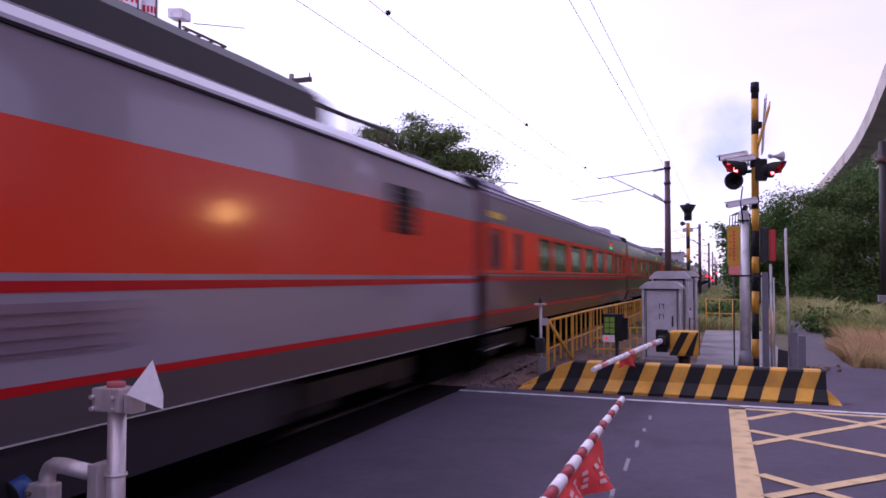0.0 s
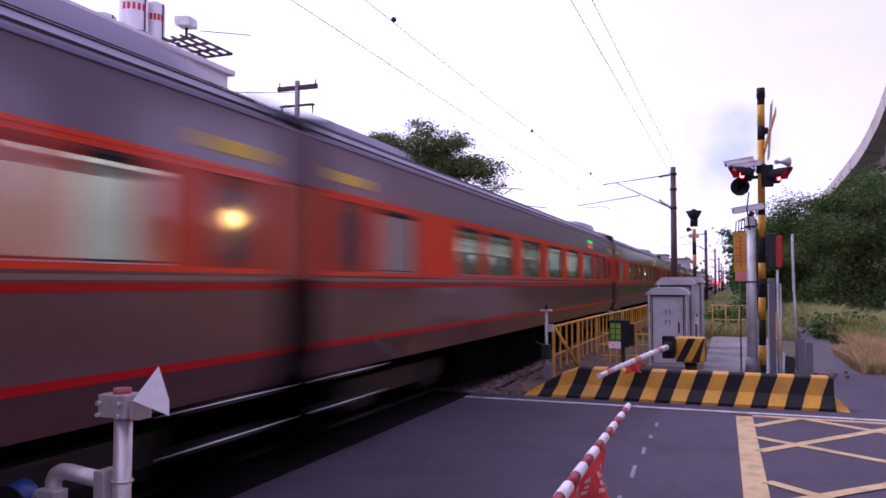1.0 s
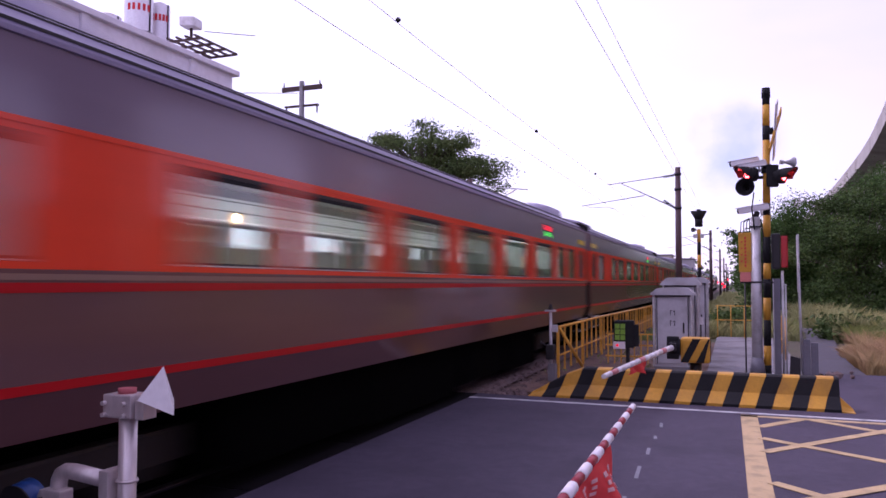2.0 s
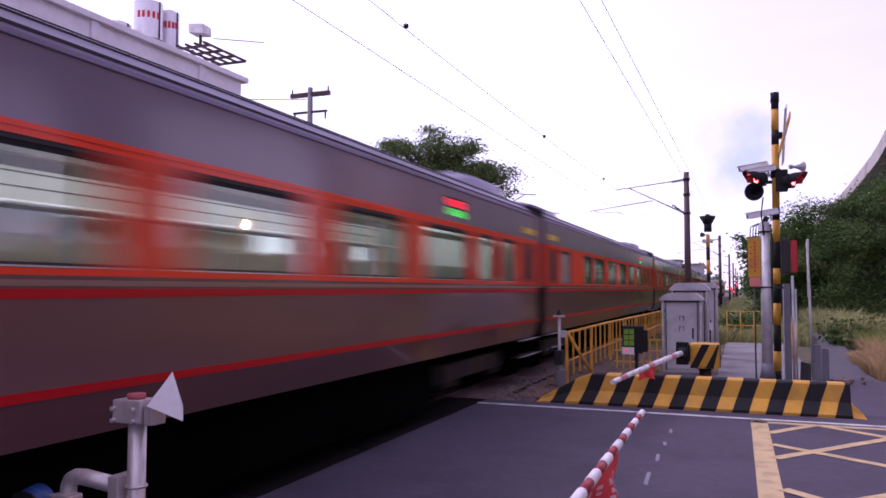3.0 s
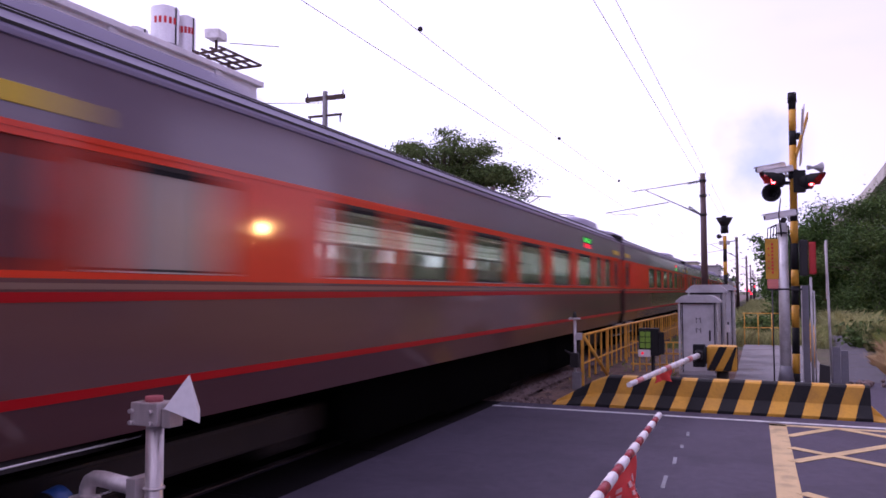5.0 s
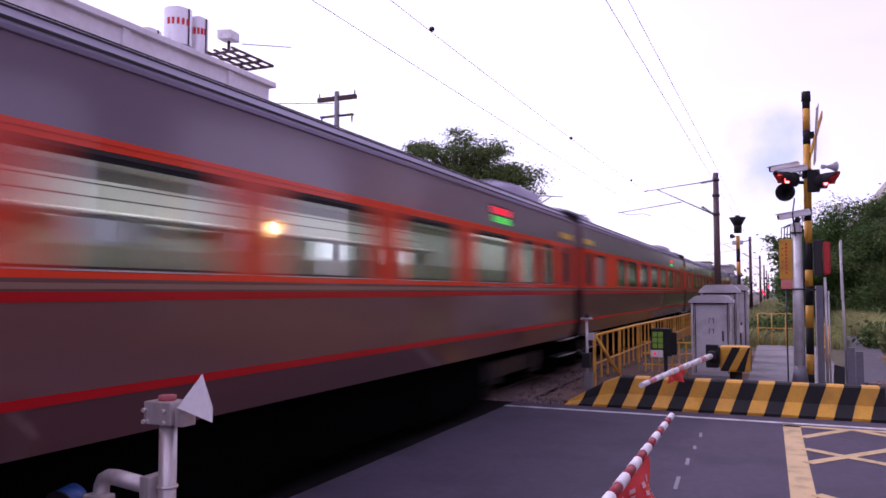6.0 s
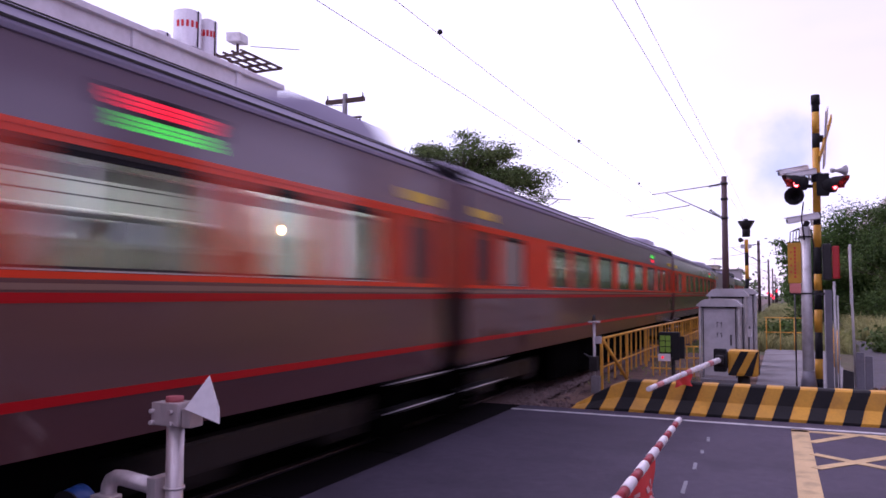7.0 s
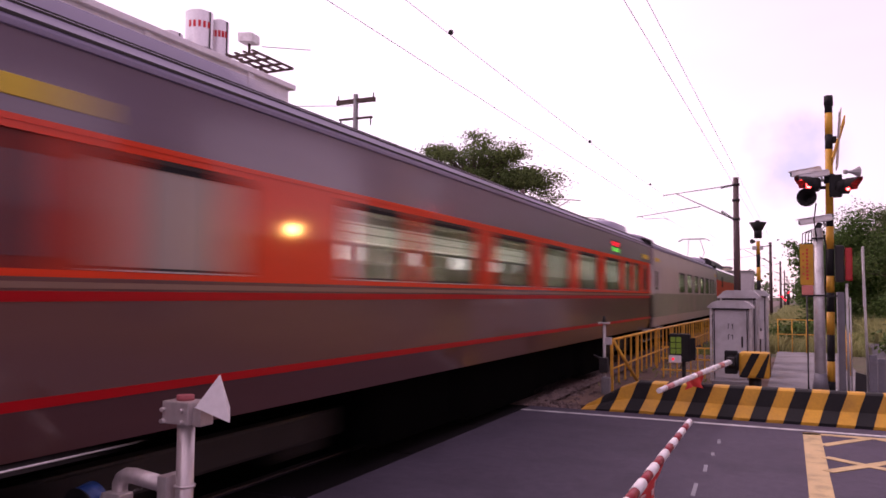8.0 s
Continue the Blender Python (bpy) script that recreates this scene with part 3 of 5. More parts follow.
    for dy in (-0.12, 0.12):
        sweep(bm, [(-0.85, pan_at - 0.2 + dy, 4.78), (-0.62, pan_at - 0.2 + dy, 4.92), (0.62, pan_at - 0.2 + dy, 4.92), (0.85, pan_at - 0.2 + dy, 4.78)], 0.02)
    part("contact_strip", bm, M["dark_metal"], pan)
    bogie(car, 3.4)
    bogie(car, length - 3.6)
    return car


std = "grey passenger car with red window band"
plain = coach(std)
greens = coach(std + " and green-topped display")
led_sign(plain, 15.55, False)
led_sign(greens, 15.55, True)
closed = coach(std + " and a closed front panel", blank_front=True)
led_sign(closed, 15.55, False)
first = coach(std + " and a dark slit window", slit=True)
led_sign(first, 15.55, False)
silver = coach("silver passenger car with a green mural along its side", blank_front=True, skin="silver")
# coupling index of each car; the leading engine lies before coupling 0
CARS = [(0, first), (1, greens), (2, plain), (3, None), (4, None), (5, None), (6, "g"), (7, closed), (8, None), (9, "g"), (10, None), (11, silver)]
TRAIN = []
for k, c in CARS:
    if c is None or isinstance(c, str):
        c = copy_thing({None: plain, "g": greens}[c], pose(TRACK_X, 0, 0))
    TRAIN.append((k * CAR, 0, c))
lead = locomotive("orange-red and light grey electric locomotive at the train's head")
TRAIN.append((0.0, 180, lead))
rear = locomotive("light grey electric locomotive pushing at the train's rear", pan_at=3.0)
TRAIN.append((12 * CAR, 0, rear))


# small unevenness of the train's run
DRIFT = {3.5: 0.33, 4.0: 0.12, 6.0: -0.17, 7.0: -0.07, 7.5: -0.15, 8.0: 0.10}


def couple(t):
    """Where the first coupling is along the track."""
    return 11.61 - 25.79 * t - 0.106 * t * t + DRIFT.get(t, 0.0)


def motions():
    for off, turn, car in TRAIN:
        walk(car, [(t * 0.5, pose(TRACK_X, couple(t * 0.5) + off, 0, 0, 0, turn)) for t in range(17)])
    # the cloth on the near gate arm sways in the train's draught
    x, y, z = near_cloth.location
    walk(near_cloth, [(t, pose(x, y, z, 0, -a, 0)) for t, a in ((0.0, 18), (0.5, 10), (1.0, 4), (1.5, 20), (2.2, 10), (3.0, 0), (3.5, -24), (4.0, 4), (4.8, 8), (5.5, 10), (6.0, 12), (6.5, 8), (7.0, 4), (7.5, -4), (8.0, -12))])


# ---- painted marks and crossing deck ----
def mark(name, pts, width, material, label):
    """A painted line of the given width through pts on the road."""
    bm = B()
    for a, b in zip(pts, pts[1:]):
        a, b = Vector((*a, 0)), Vector((*b, 0))
        n = (b - a).normalized().cross(Vector((0, 0, 1))) * width / 2
        lo = [bm.verts.new(p) for p in (a - n, b - n, b + n, a + n)]
        hi = [bm.verts.new(v.co + Vector((0, 0, 0.004))) for v in lo]
        bm.faces.new(hi)
        for i in range(4):
            bm.faces.new((lo[i], lo[(i + 1) % 4], hi[(i + 1) % 4], hi[i]))
    return solid(name, bm, material, label, "road marking", kind="structure")


mark("edge_line", [(-3.9, 11.0), (2.2, 10.92)], 0.10, M["road_white"], "worn white edge line on the asphalt")
mark("edge_line", [(0.20, 6.2), (0.18, 10.80)], 0.20, M["road_yellow"], "worn yellow border of the box junction")
mark("box_line", [(0.08, 10.72), (8, 10.62)], 0.12, M["road_yellow"], "worn yellow border of the box junction")
layer = iter(range(1, 99))
for a, b in (((0.28, 9.95), (0.78, 10.66)), ((0.92, 10.66), (4.0, 8.0)), ((0.28, 8.48), (2.0, 10.62)), ((0.28, 9.22), (3.5, 6.85)), ((0.30, 7.20), (1.3, 6.25)), ((0.32, 6.48), (3.6, 9.85))):
    ob = mark("box_line", [a, b], 0.12, M["road_yellow"], "worn yellow cross line of the box junction")
    ob.location.z = 0.0012 * next(layer)
for y, d in ((9.79, 0.30), (8.97, 0.20), (8.26, 0.32), (7.42, 0.48), (6.33, 0.30), (5.6, 0.4)):
    mark("lane_dash", [(-0.83, y), (-0.81, y - d)], 0.035, M["dash"], "faded white dash on the asphalt")
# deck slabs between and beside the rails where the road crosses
# their near-black colour includes the shade below the train
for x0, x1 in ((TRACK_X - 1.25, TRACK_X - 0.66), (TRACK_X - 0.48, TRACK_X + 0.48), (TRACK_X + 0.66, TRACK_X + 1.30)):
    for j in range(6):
        solid("deck_slab", box(B(), x0, x1, -0.6 + j * 2.0, 1.38 + j * 2.0, -0.05, 0.006, 0.004), M["shaded_deck"], "dark crossing slab, its colour holding the shade under the train", "crossing slab", "slabs of the crossing deck", "structure")

# ---- striped concrete barrier ----
BAR = [(11.41, 0.0), (11.41, 0.04), (11.60, 0.185), (11.655, 0.41), (11.69, 0.43), (11.90, 0.43), (11.96, 0.0)]
barrier = thing("concrete_barrier", "low concrete crash barrier painted in black and yellow stripes", "barrier")


def stripe(x0, x1, f0, f1, material):
    """One slanted painted block; f gives how much of the height is left at each end."""
    bm = B()
    a = [bm.verts.new((min(1.33, x0 + 0.16 * z / 0.43 * min(f0, 1)), y, z * f0)) for y, z in BAR]
    b = [bm.verts.new((min(1.335, x1 + 0.16 * z / 0.43 * min(f1, 1) + 0.003), y, z * f1)) for y, z in BAR]
    for i in range(len(BAR)):
        bm.faces.new((a[i], a[(i + 1) % len(BAR)], b[(i + 1) % len(BAR)], b[i]))
    bm.faces.new(a[::-1])
    bm.faces.new(b)
    part("stripe", bm, material, barrier)


N = 20
for i in range(N):
    x0 = -2.92 + i * 0.2125
    f = lambda q: max(0.06, min(1.0, (q + 2.98) / 0.62))
    stripe(x0, x0 + 0.2125, f(x0), f(x0 + 0.2125), M["yellow"] if i % 2 == 0 else M["black"])
bm = B()
a = [bm.verts.new((1.337, y, z * 0.42)) for y, z in BAR]
b = [bm.verts.new((1.50, y, z * 0.05)) for y, z in BAR]
for i in range(len(BAR)):
    bm.faces.new((a[i], a[(i + 1) % len(BAR)], b[(i + 1) % len(BAR)], b[i]))
bm.faces.new(b)
bm.faces.new(a[::-1])
part("end_wedge", bm, M["yellow"], barrier)

# ---- gate machine ----
def gate_machine(at, label):
    gm = thing("gate_machine", label, "gate machine", "gate machines of the crossing", at=at)
    part("post", tube(B(), (0, 0, -0.1), (0, 0, 0.36), 0.10), M["dark_metal"], gm)
    housing = part("housing", box(B(), -0.24, 0.24, -0.22, 0.22, 0.36, 0.78, 0.05), M["yellow"], gm, "yellow steel housing")
    for i in range(2):
        bm = B()
        x = -0.24 + i * 0.25
        pts = [(x, 0.37), (x + 0.13, 0.37), (x + 0.33, 0.77), (x + 0.20, 0.77)]
        pts = [(max(-0.238, min(0.238, u)), v) for u, v in pts]
        prism(bm, pts, -0.226, -0.221)
        part("black_stripe", bm, M["black"], housing)
        bm = B()
        y = -0.2 + i * 0.15
        prism(bm, [(max(-0.2, min(0.2, u)), v) for u, v in ((y, 0.38), (y + 0.08, 0.38), (y + 0.2, 0.76), (y + 0.12, 0.76))], 0.241, 0.246, "x")
        part("black_stripe", bm, M["black"], housing)
    part("pivot", tube(B(), (-0.24, -0.15, 0.62), (-0.40, -0.15, 0.62), 0.14, 0.14, 18), M["black"], gm)
    part("counterweight", box(B(), -0.46, -0.26, -0.24, -0.06, 0.42, 0.80, 0.02), M["black"], gm)
    part("clamp", box(B(), -0.42, -0.30, -0.36, -0.15, 0.56, 0.70, 0.02), M["dark_metal"], gm)
    return gm


# ---- gate arms ----
def gate_arm(machine, base, tip, r0, r1, n, red_share, label, droop=0.0):
    off = -machine.location
    base, tip = Vector(base), Vector(tip)
    for i in range(n):
        pts = []
        for q in (i / n, (i + 1) / n):
            p = base.lerp(tip, q)
            p.z -= droop * q * q
            pts.append((p, r0 + (r1 - r0) * q))
        fat = 1.0 if i % 2 == red_share else 1.13
        part("arm_band", tube(B(), pts[0][0] + off, pts[1][0] + off, pts[0][1] * fat, pts[1][1] * fat, 14), M["arm_red"] if i % 2 == red_share else M["red_faded"] if red_share == 2 and i % 5 == 2 else M["white_paint"], machine)
    return machine


def pennant(arm, along, at, length, drop, bars):
    """A red cloth hanging from the arm in folds, with plain bars where writing was."""
    bm = B()
    a, d = Vector((0, 0, 0)), Vector(along).normalized()
    side = d.cross(Vector((0, 0, 1))).normalized()
    nx, nz = 14, 6

    def surf(u, v):
        return a + d * (u * length) + Vector((0, 0, -0.02 - v * drop * (0.75 + 0.25 * math.sin(u * 5 + 1)))) + side * (0.045 * math.sin(u * 11 + v * 2) * v)

    rows = [[surf(i / nx, j / nz) for j in range(nz + 1)] for i in range(nx + 1)]
    for s in (0.0, 0.003):
        vs = [[bm.verts.new(p + side * s) for p in col] for col in rows]
        for i in range(nx):
            for j in range(nz):
                fc = bm.faces.new((vs[i][j], vs[i + 1][j], vs[i + 1][j + 1], vs[i][j + 1]))
                fc.smooth = True
    cl = part("pennant", bm, M["cloth_red"], arm, "red cloth pennant hanging in folds")
    cl.location = Vector(at) - arm.location
    for k in range(bars):
        u0 = 0.14 + 0.70 * k / max(1, bars - 1)
        for v0, v1, w in ((0.30, 0.42, 0.07), (0.52, 0.62, 0.05), (0.70, 0.80, 0.07)):
            bm = B()
            q = [surf(u0, v0), surf(u0 + w, v0), surf(u0 + w, v1), surf(u0, v1)]
            f_ = [bm.verts.new(p - side * 0.004) for p in q]
            g_ = [bm.verts.new(p - side * 0.008) for p in q]
            bm.faces.new(f_)
            bm.faces.new(g_[::-1])
            for z in range(4):
                bm.faces.new((f_[z], f_[(z + 1) % 4], g_[(z + 1) % 4], g_[z]))
            part("print_bar", bm, M["print_pale"], cl)
    return cl


near_machine = gate_machine((-0.30, 0.15, 0), "striped gate motor box holding the lowered road arm")
near = gate_arm(near_machine, (-0.66, 0.1, 0.78), (-0.655, 5.50, 0.85), 0.033, 0.018, 30, 0, "red and white banded crossing gate arm, lowered over the road")
near_cloth = pennant(near, (0, -1, 0), (-0.655, 4.40, 0.82), 1.20, 0.24, 5)
far_machine = gate_machine((-0.60, 13.9, 0), "yellow and black striped gate motor box behind the barrier")
far_gate = gate_arm(far_machine, (-0.97, 13.6, 0.62), (-1.48, 9.5, 0.60), 0.042, 0.028, 14, 2, "faded red and white gate arm beside the striped gate machine", 0.03)
pennant(far_gate, (-0.51, -4.1, 0), (-1.20, 11.75, 0.585), 1.0, 0.17, 0)

# ---- relay cabinets ----
def cabinet(at, w, d, h, cap, label, marks=False):
    cb = thing("relay_cabinet", label, "cabinet", "relay cabinets by the crossing", at=at)
    part("plinth", box(B(), -w / 2 - 0.03, w / 2 + 0.03, -0.03, d + 0.03, -0.1, 0.10, 0.01), M["concrete"], cb)
    body = part("body", box(B(), -w / 2, w / 2, 0, d, 0.10, h - cap, 0.012), M["grey_paint"], cb)
    part("door", box(B(), -w / 2 + 0.04, w / 2 - 0.04, -0.018, 0, 0.16, h - cap - 0.05, 0.006), M["grey_paint"], cb, "flat grey steel door")
    for s in (-1, 1):
        part("corner_post", box(B(), s * (w / 2 + 0.03) - 0.02, s * (w / 2 + 0.03) + 0.02, -0.04, 0.0, 0.1, h - cap, 0.006), M["galv"], cb)
    part("side_door", box(B(), w / 2, w / 2 + 0.014, 0.08, d - 0.08, 0.2, h - cap - 0.08, 0.005), M["grey_paint"], cb)
    for q in (0.06, d - 0.06):
        part("side_rail", box(B(), w / 2 + 0.002, w / 2 + 0.045, q - 0.018, q + 0.018, 0.12, h - cap - 0.02, 0.004), M["galv"], cb)
    bm = B()
    prism(bm, [(-w / 2 - 0.09, h - cap), (w / 2 + 0.09, h - cap), (w / 2 + 0.09, h - cap + 0.03), (w / 2 - 0.02, h - 0.02), (w / 2 - 0.08, h), (-w / 2 + 0.08, h), (-w / 2 + 0.02, h - 0.02), (-w / 2 - 0.09, h - cap + 0.03)], -0.09, d + 0.09)
    part("cap", bm, M["grey_paint"], cb, "sloping grey rain cap")
    # dark strip that draws in the shade under the rain cap
    part("cap_shade_strip", box(B(), -w / 2 - 0.03, w / 2 + 0.03, -0.03, d + 0.03, h - cap - 0.03, h - cap - 0.001), M["dark_metal"], cb)
    for s in (-1, 1):
        part("door_gap", box(B(), s * (w / 2 - 0.028) - 0.008, s * (w / 2 - 0.028) + 0.008, -0.006, -0.0005, 0.14, h - cap - 0.03), M["dark_metal"], cb)
    part("latch", box(B(), w / 2 - 0.13, w / 2 - 0.10, -0.04, -0.018, 0.75, 0.95, 0.004), M["dark_metal"], cb)
    if marks:
        for k, z in enumerate((1.14, 0.94, 0.62, 0.36)):
            for q, (dx, dz, ww, hh) in enumerate(((-0.040, 0, 0.012, 0.10), (0.040, 0, 0.012, 0.10), (-0.024, 0.04, 0.026, 0.012), (0.022, 0.028, 0.028, 0.012))):
                part("print_bar", box(B(), dx - ww / 2, dx + ww / 2, -0.022, -0.0185, z + dz - hh / 2, z + dz + hh / 2), M["dark_metal"], cb)
    return cb


cabinet((-1.09, 15.55, 0), 0.64, 0.55, 1.62, 0.14, "grey steel relay cabinet with dark printed marks on its door", True)
cabinet((-1.00, 16.6, 0), 0.62, 0.60, 1.83, 0.16, "taller grey relay cabinet behind the printed one")
cabinet((-1.05, 18.3, 0), 0.45, 0.5, 1.62, 0.10, "narrow grey relay cabinet in the row")
cabinet((-0.80, 20.0, 0), 0.40, 0.5, 1.86, 0.14, "far grey relay cabinet beside the concrete pad")
cabinet((-0.85, 21.6, 0), 0.40, 0.5, 1.74, 0.12, "far grey relay cabinet beside the concrete pad")
jb = thing("junction_box", "small pale junction box on a pipe by the cabinets", "junction box", at=(-0.66, 17.6, 0))
part("pipe", tube(B(), (0, 0, -0.1), (0, 0, 0.95), 0.03), M["dark_metal"], jb)
part("box", box(B(), -0.07, 0.07, -0.06, 0.0, 0.82, 0.98, 0.01), M["white_paint"], jb)

# ---- yellow fence along the track ----
fence = thing("yellow_fence", "yellow steel railing with upright bars beside the track", "fence")
FX, FY0, FY1 = -3.0, 13.97, 31.5
def fence_top(y):
    return 0.90 - 0.06 * min(1.0, max(0.0, (y - 18.6) / 10))
for y in np.arange(FY0, FY1, 2.5):
    part("post", box(B(), FX - 0.025, FX + 0.025, y - 0.025, y + 0.025, -0.1, fence_top(y)), M["fence_yellow"], fence)
shared_bar = mesh_of(box(B(), -0.016, 0.016, -0.016, 0.016, 0.08, 0.88), "upright_bar", M["fence_yellow"])
for y in np.arange(FY0 + 0.6, FY1, 0.6):
    ob = new("upright_bar", shared_bar)
    ob.parent = fence
    ob.location = (FX, y, fence_top(y) - 0.90)
for z in (0.0, -0.52):
    bm = B()
    sweep(bm, [(FX, FY0, 0.90 + z), (FX, 18.6, 0.90 + z), (FX, 28.6, 0.84 + z), (FX, FY1, 0.84 + z)], 0.026 if z == 0 else 0.018)
    part("top_rail" if z == 0 else "middle_rail", bm, M["fence_yellow"], fence)
bm = B()
sweep(bm, [(FX + 0.03, FY0, 0.88), (FX + 0.30, FY0 + 1.2, -0.05)], 0.032)
part("brace", bm, M["fence_yellow"], fence)
low = thing("yellow_fence", "low yellow lattice railing in front of the cabinets", "fence")
for i in range(9):
    part("upright_bar", box(B(), -2.55 + i * 0.14 - 0.012, -2.55 + i * 0.14 + 0.012, 17.0, 17.024, -0.1, 0.62), M["fence_yellow"], low)
for z in (0.12, 0.36, 0.60):
    part("rail", box(B(), -2.6, -1.38, 16.99, 17.03, z, z + 0.03), M["fence_yellow"], low)
back = thing("yellow_fence", "yellow tube railing at the end of the concrete pad", "fence")
for x in (-0.45, -0.05, 0.35, 0.75):
    part("post", tube(B(), (x, 26.2, -0.1), (x, 26.2, 1.02), 0.014), M["fence_yellow"], back)
for z in (0.55, 1.0):
    part("rail", tube(B(), (-0.5, 26.2, z), (0.8, 26.2, z), 0.013), M["fence_yellow"], back)
side = thing("yellow_fence", "yellow tube railing along the edge of the concrete pad", "fence")
for y in (19.0, 20.6, 22.2):
    part("post", tube(B(), (1.12, y, -0.1), (1.12, y, 0.92), 0.022), M["fence_yellow"], side)
for z in (0.36, 0.90):
    part("rail", tube(B(), (1.12, 18.6, z), (1.12, 22.4, z), 0.02), M["fence_yellow"], side)

# ---- display box by the fence ----
dp = thing("crossing_display", "black display box with green cells and a red light", "display", at=(-1.88, 14.5, 0))
part("post", tube(B(), (0.05, 0.12, -0.1), (0.05, 0.12, 0.6), 0.035), M["dark_metal"], dp)
case = part("case", box(B(), -0.19, 0.17, 0, 0.24, 0.52, 1.02, 0.02), M["black"], dp)
dim_green = mat("green_cell", (0.12, 0.22, 0.03), 0.4, glow=0.05, glow_color=(0.35, 0.7, 0.05))
for i in range(2):
    for j in range(3):
        part("cell", box(B(), -0.165 + i * 0.10, -0.08 + i * 0.10, -0.008, 0.0, 0.66 + j * 0.105, 0.75 + j * 0.105), dim_green, case, "dim green cell")
lp = part("lamp_plate", box(B(), -0.20, 0.02, -0.03, 0.0, 0.50, 0.63, 0.006), M["white_paint"], dp, "white plate with a red light")
part("lamp", tube(B(), (-0.12, -0.04, 0.565), (-0.12, -0.03, 0.565), 0.022), M["led_red"], lp)
part("bracket", box(B(), 0.17, 0.26, 0.02, 0.10, 0.55, 0.95, 0.01), M["black"], dp)

# ---- detector post beside the track ----
dt = thing("detector_post", "slim grey detector post with a small lamp on top", "post", at=(-3.03, 13.5, 0))
part("pole", tube(B(), (0, 0, -0.1), (0, 0, 1.22), 0.028), M["galv"], dt)
part("foot", box(B(), -0.05, 0.10, -0.06, 0.08, -0.1, 0.28, 0.02), M["concrete"], dt)
part("motor", box(B(), -0.08, 0.07, -0.08, 0.07, 0.36, 0.62, 0.02), M["dark_metal"], dt)
part("arm", tube(B(), (-0.05, 0, 0.58), (-0.17, -0.05, 0.66), 0.016), M["dark_metal"], dt)
part("head", box(B(), -0.10, 0.10, -0.05, 0.05, 1.20, 1.235, 0.008), M["galv"], dt)
part("sensor", tube(B(), (0, 0, 1.235), (0.0, 0, 1.34), 0.045, 0.02), M["dark_metal"], dt)
part("tag", box(B(), 0.02, 0.13, -0.03, 0.03, 0.84, 0.97, 0.015), M["grey_paint"], dt)

# ---- near guard post with a pyramid cap ----
gp = thing("guard_post", "stainless post with red cap, side pipe and white pyramid", "post", at=(-2.955, 3.2, 0))
part("pole", tube(B(), (0, 0, 0.0), (0, 0, 1.02), 0.046, 0.046, 24), M["stainless"], gp)
for z in (0.53, 0.67):
    part("collar", tube(B(), (0, 0, z), (0, 0, z + 0.012), 0.056, 0.056, 24), M["stainless"], gp)
head = part("head", box(B(), -0.105, 0.075, -0.07, 0.07, 1.005, 1.125, 0.008), M["stainless"], gp)
for x in (-0.09, 0.035):
    for z in (1.02, 1.08):
        part("bolt", tube(B(), (x, -0.070, z), (x, -0.092, z), 0.012, 0.012, 8), M["stainless"], head)
part("cap", tube(B(), (-0.01, 0, 1.125), (-0.01, 0, 1.152), 0.046, 0.046, 24), mat("dull_red_cap", (0.40, 0.10, 0.11), 0.6, vary=0.2, size=10), gp, "dull red round cap")
part("bracket", box(B(), 0.085, 0.14, -0.05, 0.05, 1.0, 1.10, 0.006), M["stainless"], gp)
bm = B()
base = [bm.verts.new(p) for p in ((0.11, -0.06, 1.10), (0.325, -0.04, 1.035), (0.25, 0.05, 1.095), (0.12, 0.10, 1.11))]
tip = bm.verts.new((0.195, 0.03, 1.27))
bm.faces.new(base[::-1])
for i in range(4):
    bm.faces.new((base[i], base[(i + 1) % 4], tip))
part("pyramid", bm, M["white_paint"], gp, "white pyramid marker")
part("flange", box(B(), -0.125, -0.06, -0.07, 0.07, 0.44, 0.73, 0.008), M["stainless"], gp)
bm = B()
sweep(bm, [(-0.12, 0, 0.665), (-0.36, 0, 0.69), (-0.41, 0, 0.688), (-0.445, 0, 0.67), (-0.463, 0, 0.635), (-0.466, 0, 0.58), (-0.466, 0, 0.40)], 0.043, 16)
part("side_pipe", bm, M["stainless"], gp)
clampb = part("pipe_clamp", box(B(), -0.52, -0.38, -0.08, 0.02, 0.50, 0.60, 0.01), M["stainless"], gp)
part("bolt", tube(B(), (-0.50, -0.08, 0.55), (-0.50, -0.11, 0.55), 0.014, 0.014, 8), M["steel"], clampb)
drum = mat("blue_paint", (0.018, 0.055, 0.19), 0.35, vary=0.1, size=5)
bl = thing("warning_lamp", "small blue drum lamp on the guard post's pipe", "lamp", at=(-2.955, 3.2, 0))
part("drum", tube(B(), (-0.69, -0.06, 0.50), (-0.69, 0.04, 0.52), 0.105, 0.105, 24), drum, bl)
part("face", tube(B(), (-0.69, -0.075, 0.497), (-0.69, -0.06, 0.50), 0.112, 0.105, 24), M["black"], bl)
part("stem", tube(B(), (-0.60, 0, 0.53), (-0.44, 0, 0.54), 0.03), M["galv"], bl)


# ---- concrete pad, path ----
solid("pad", box(B(), -0.48, 1.30, 12.0, 26.4, -0.12, 0.0, 0.01), M["concrete"], "pale stained concrete pad behind the barrier", "concrete pad", kind="structure")
solid("pad", box(B(), -3.6, -0.484, 12.0, 24.0, -0.12, -0.02), M["earth"], "trodden earth round the cabinets", "earth", kind="structure")
bm = B()
solid("road", box(B(), 1.31, 40, 11.425, 16.45, -0.10, -0.014), M["asphalt"], "dark rough asphalt beside the barrier", "road", kind="structure")
rows = [(16.46, 1.32, 2.35), (19, 1.42, 2.38), (23, 1.9, 2.65), (30, 2.4, 3.2), (45, 2.2, 3.2)]
prev = None
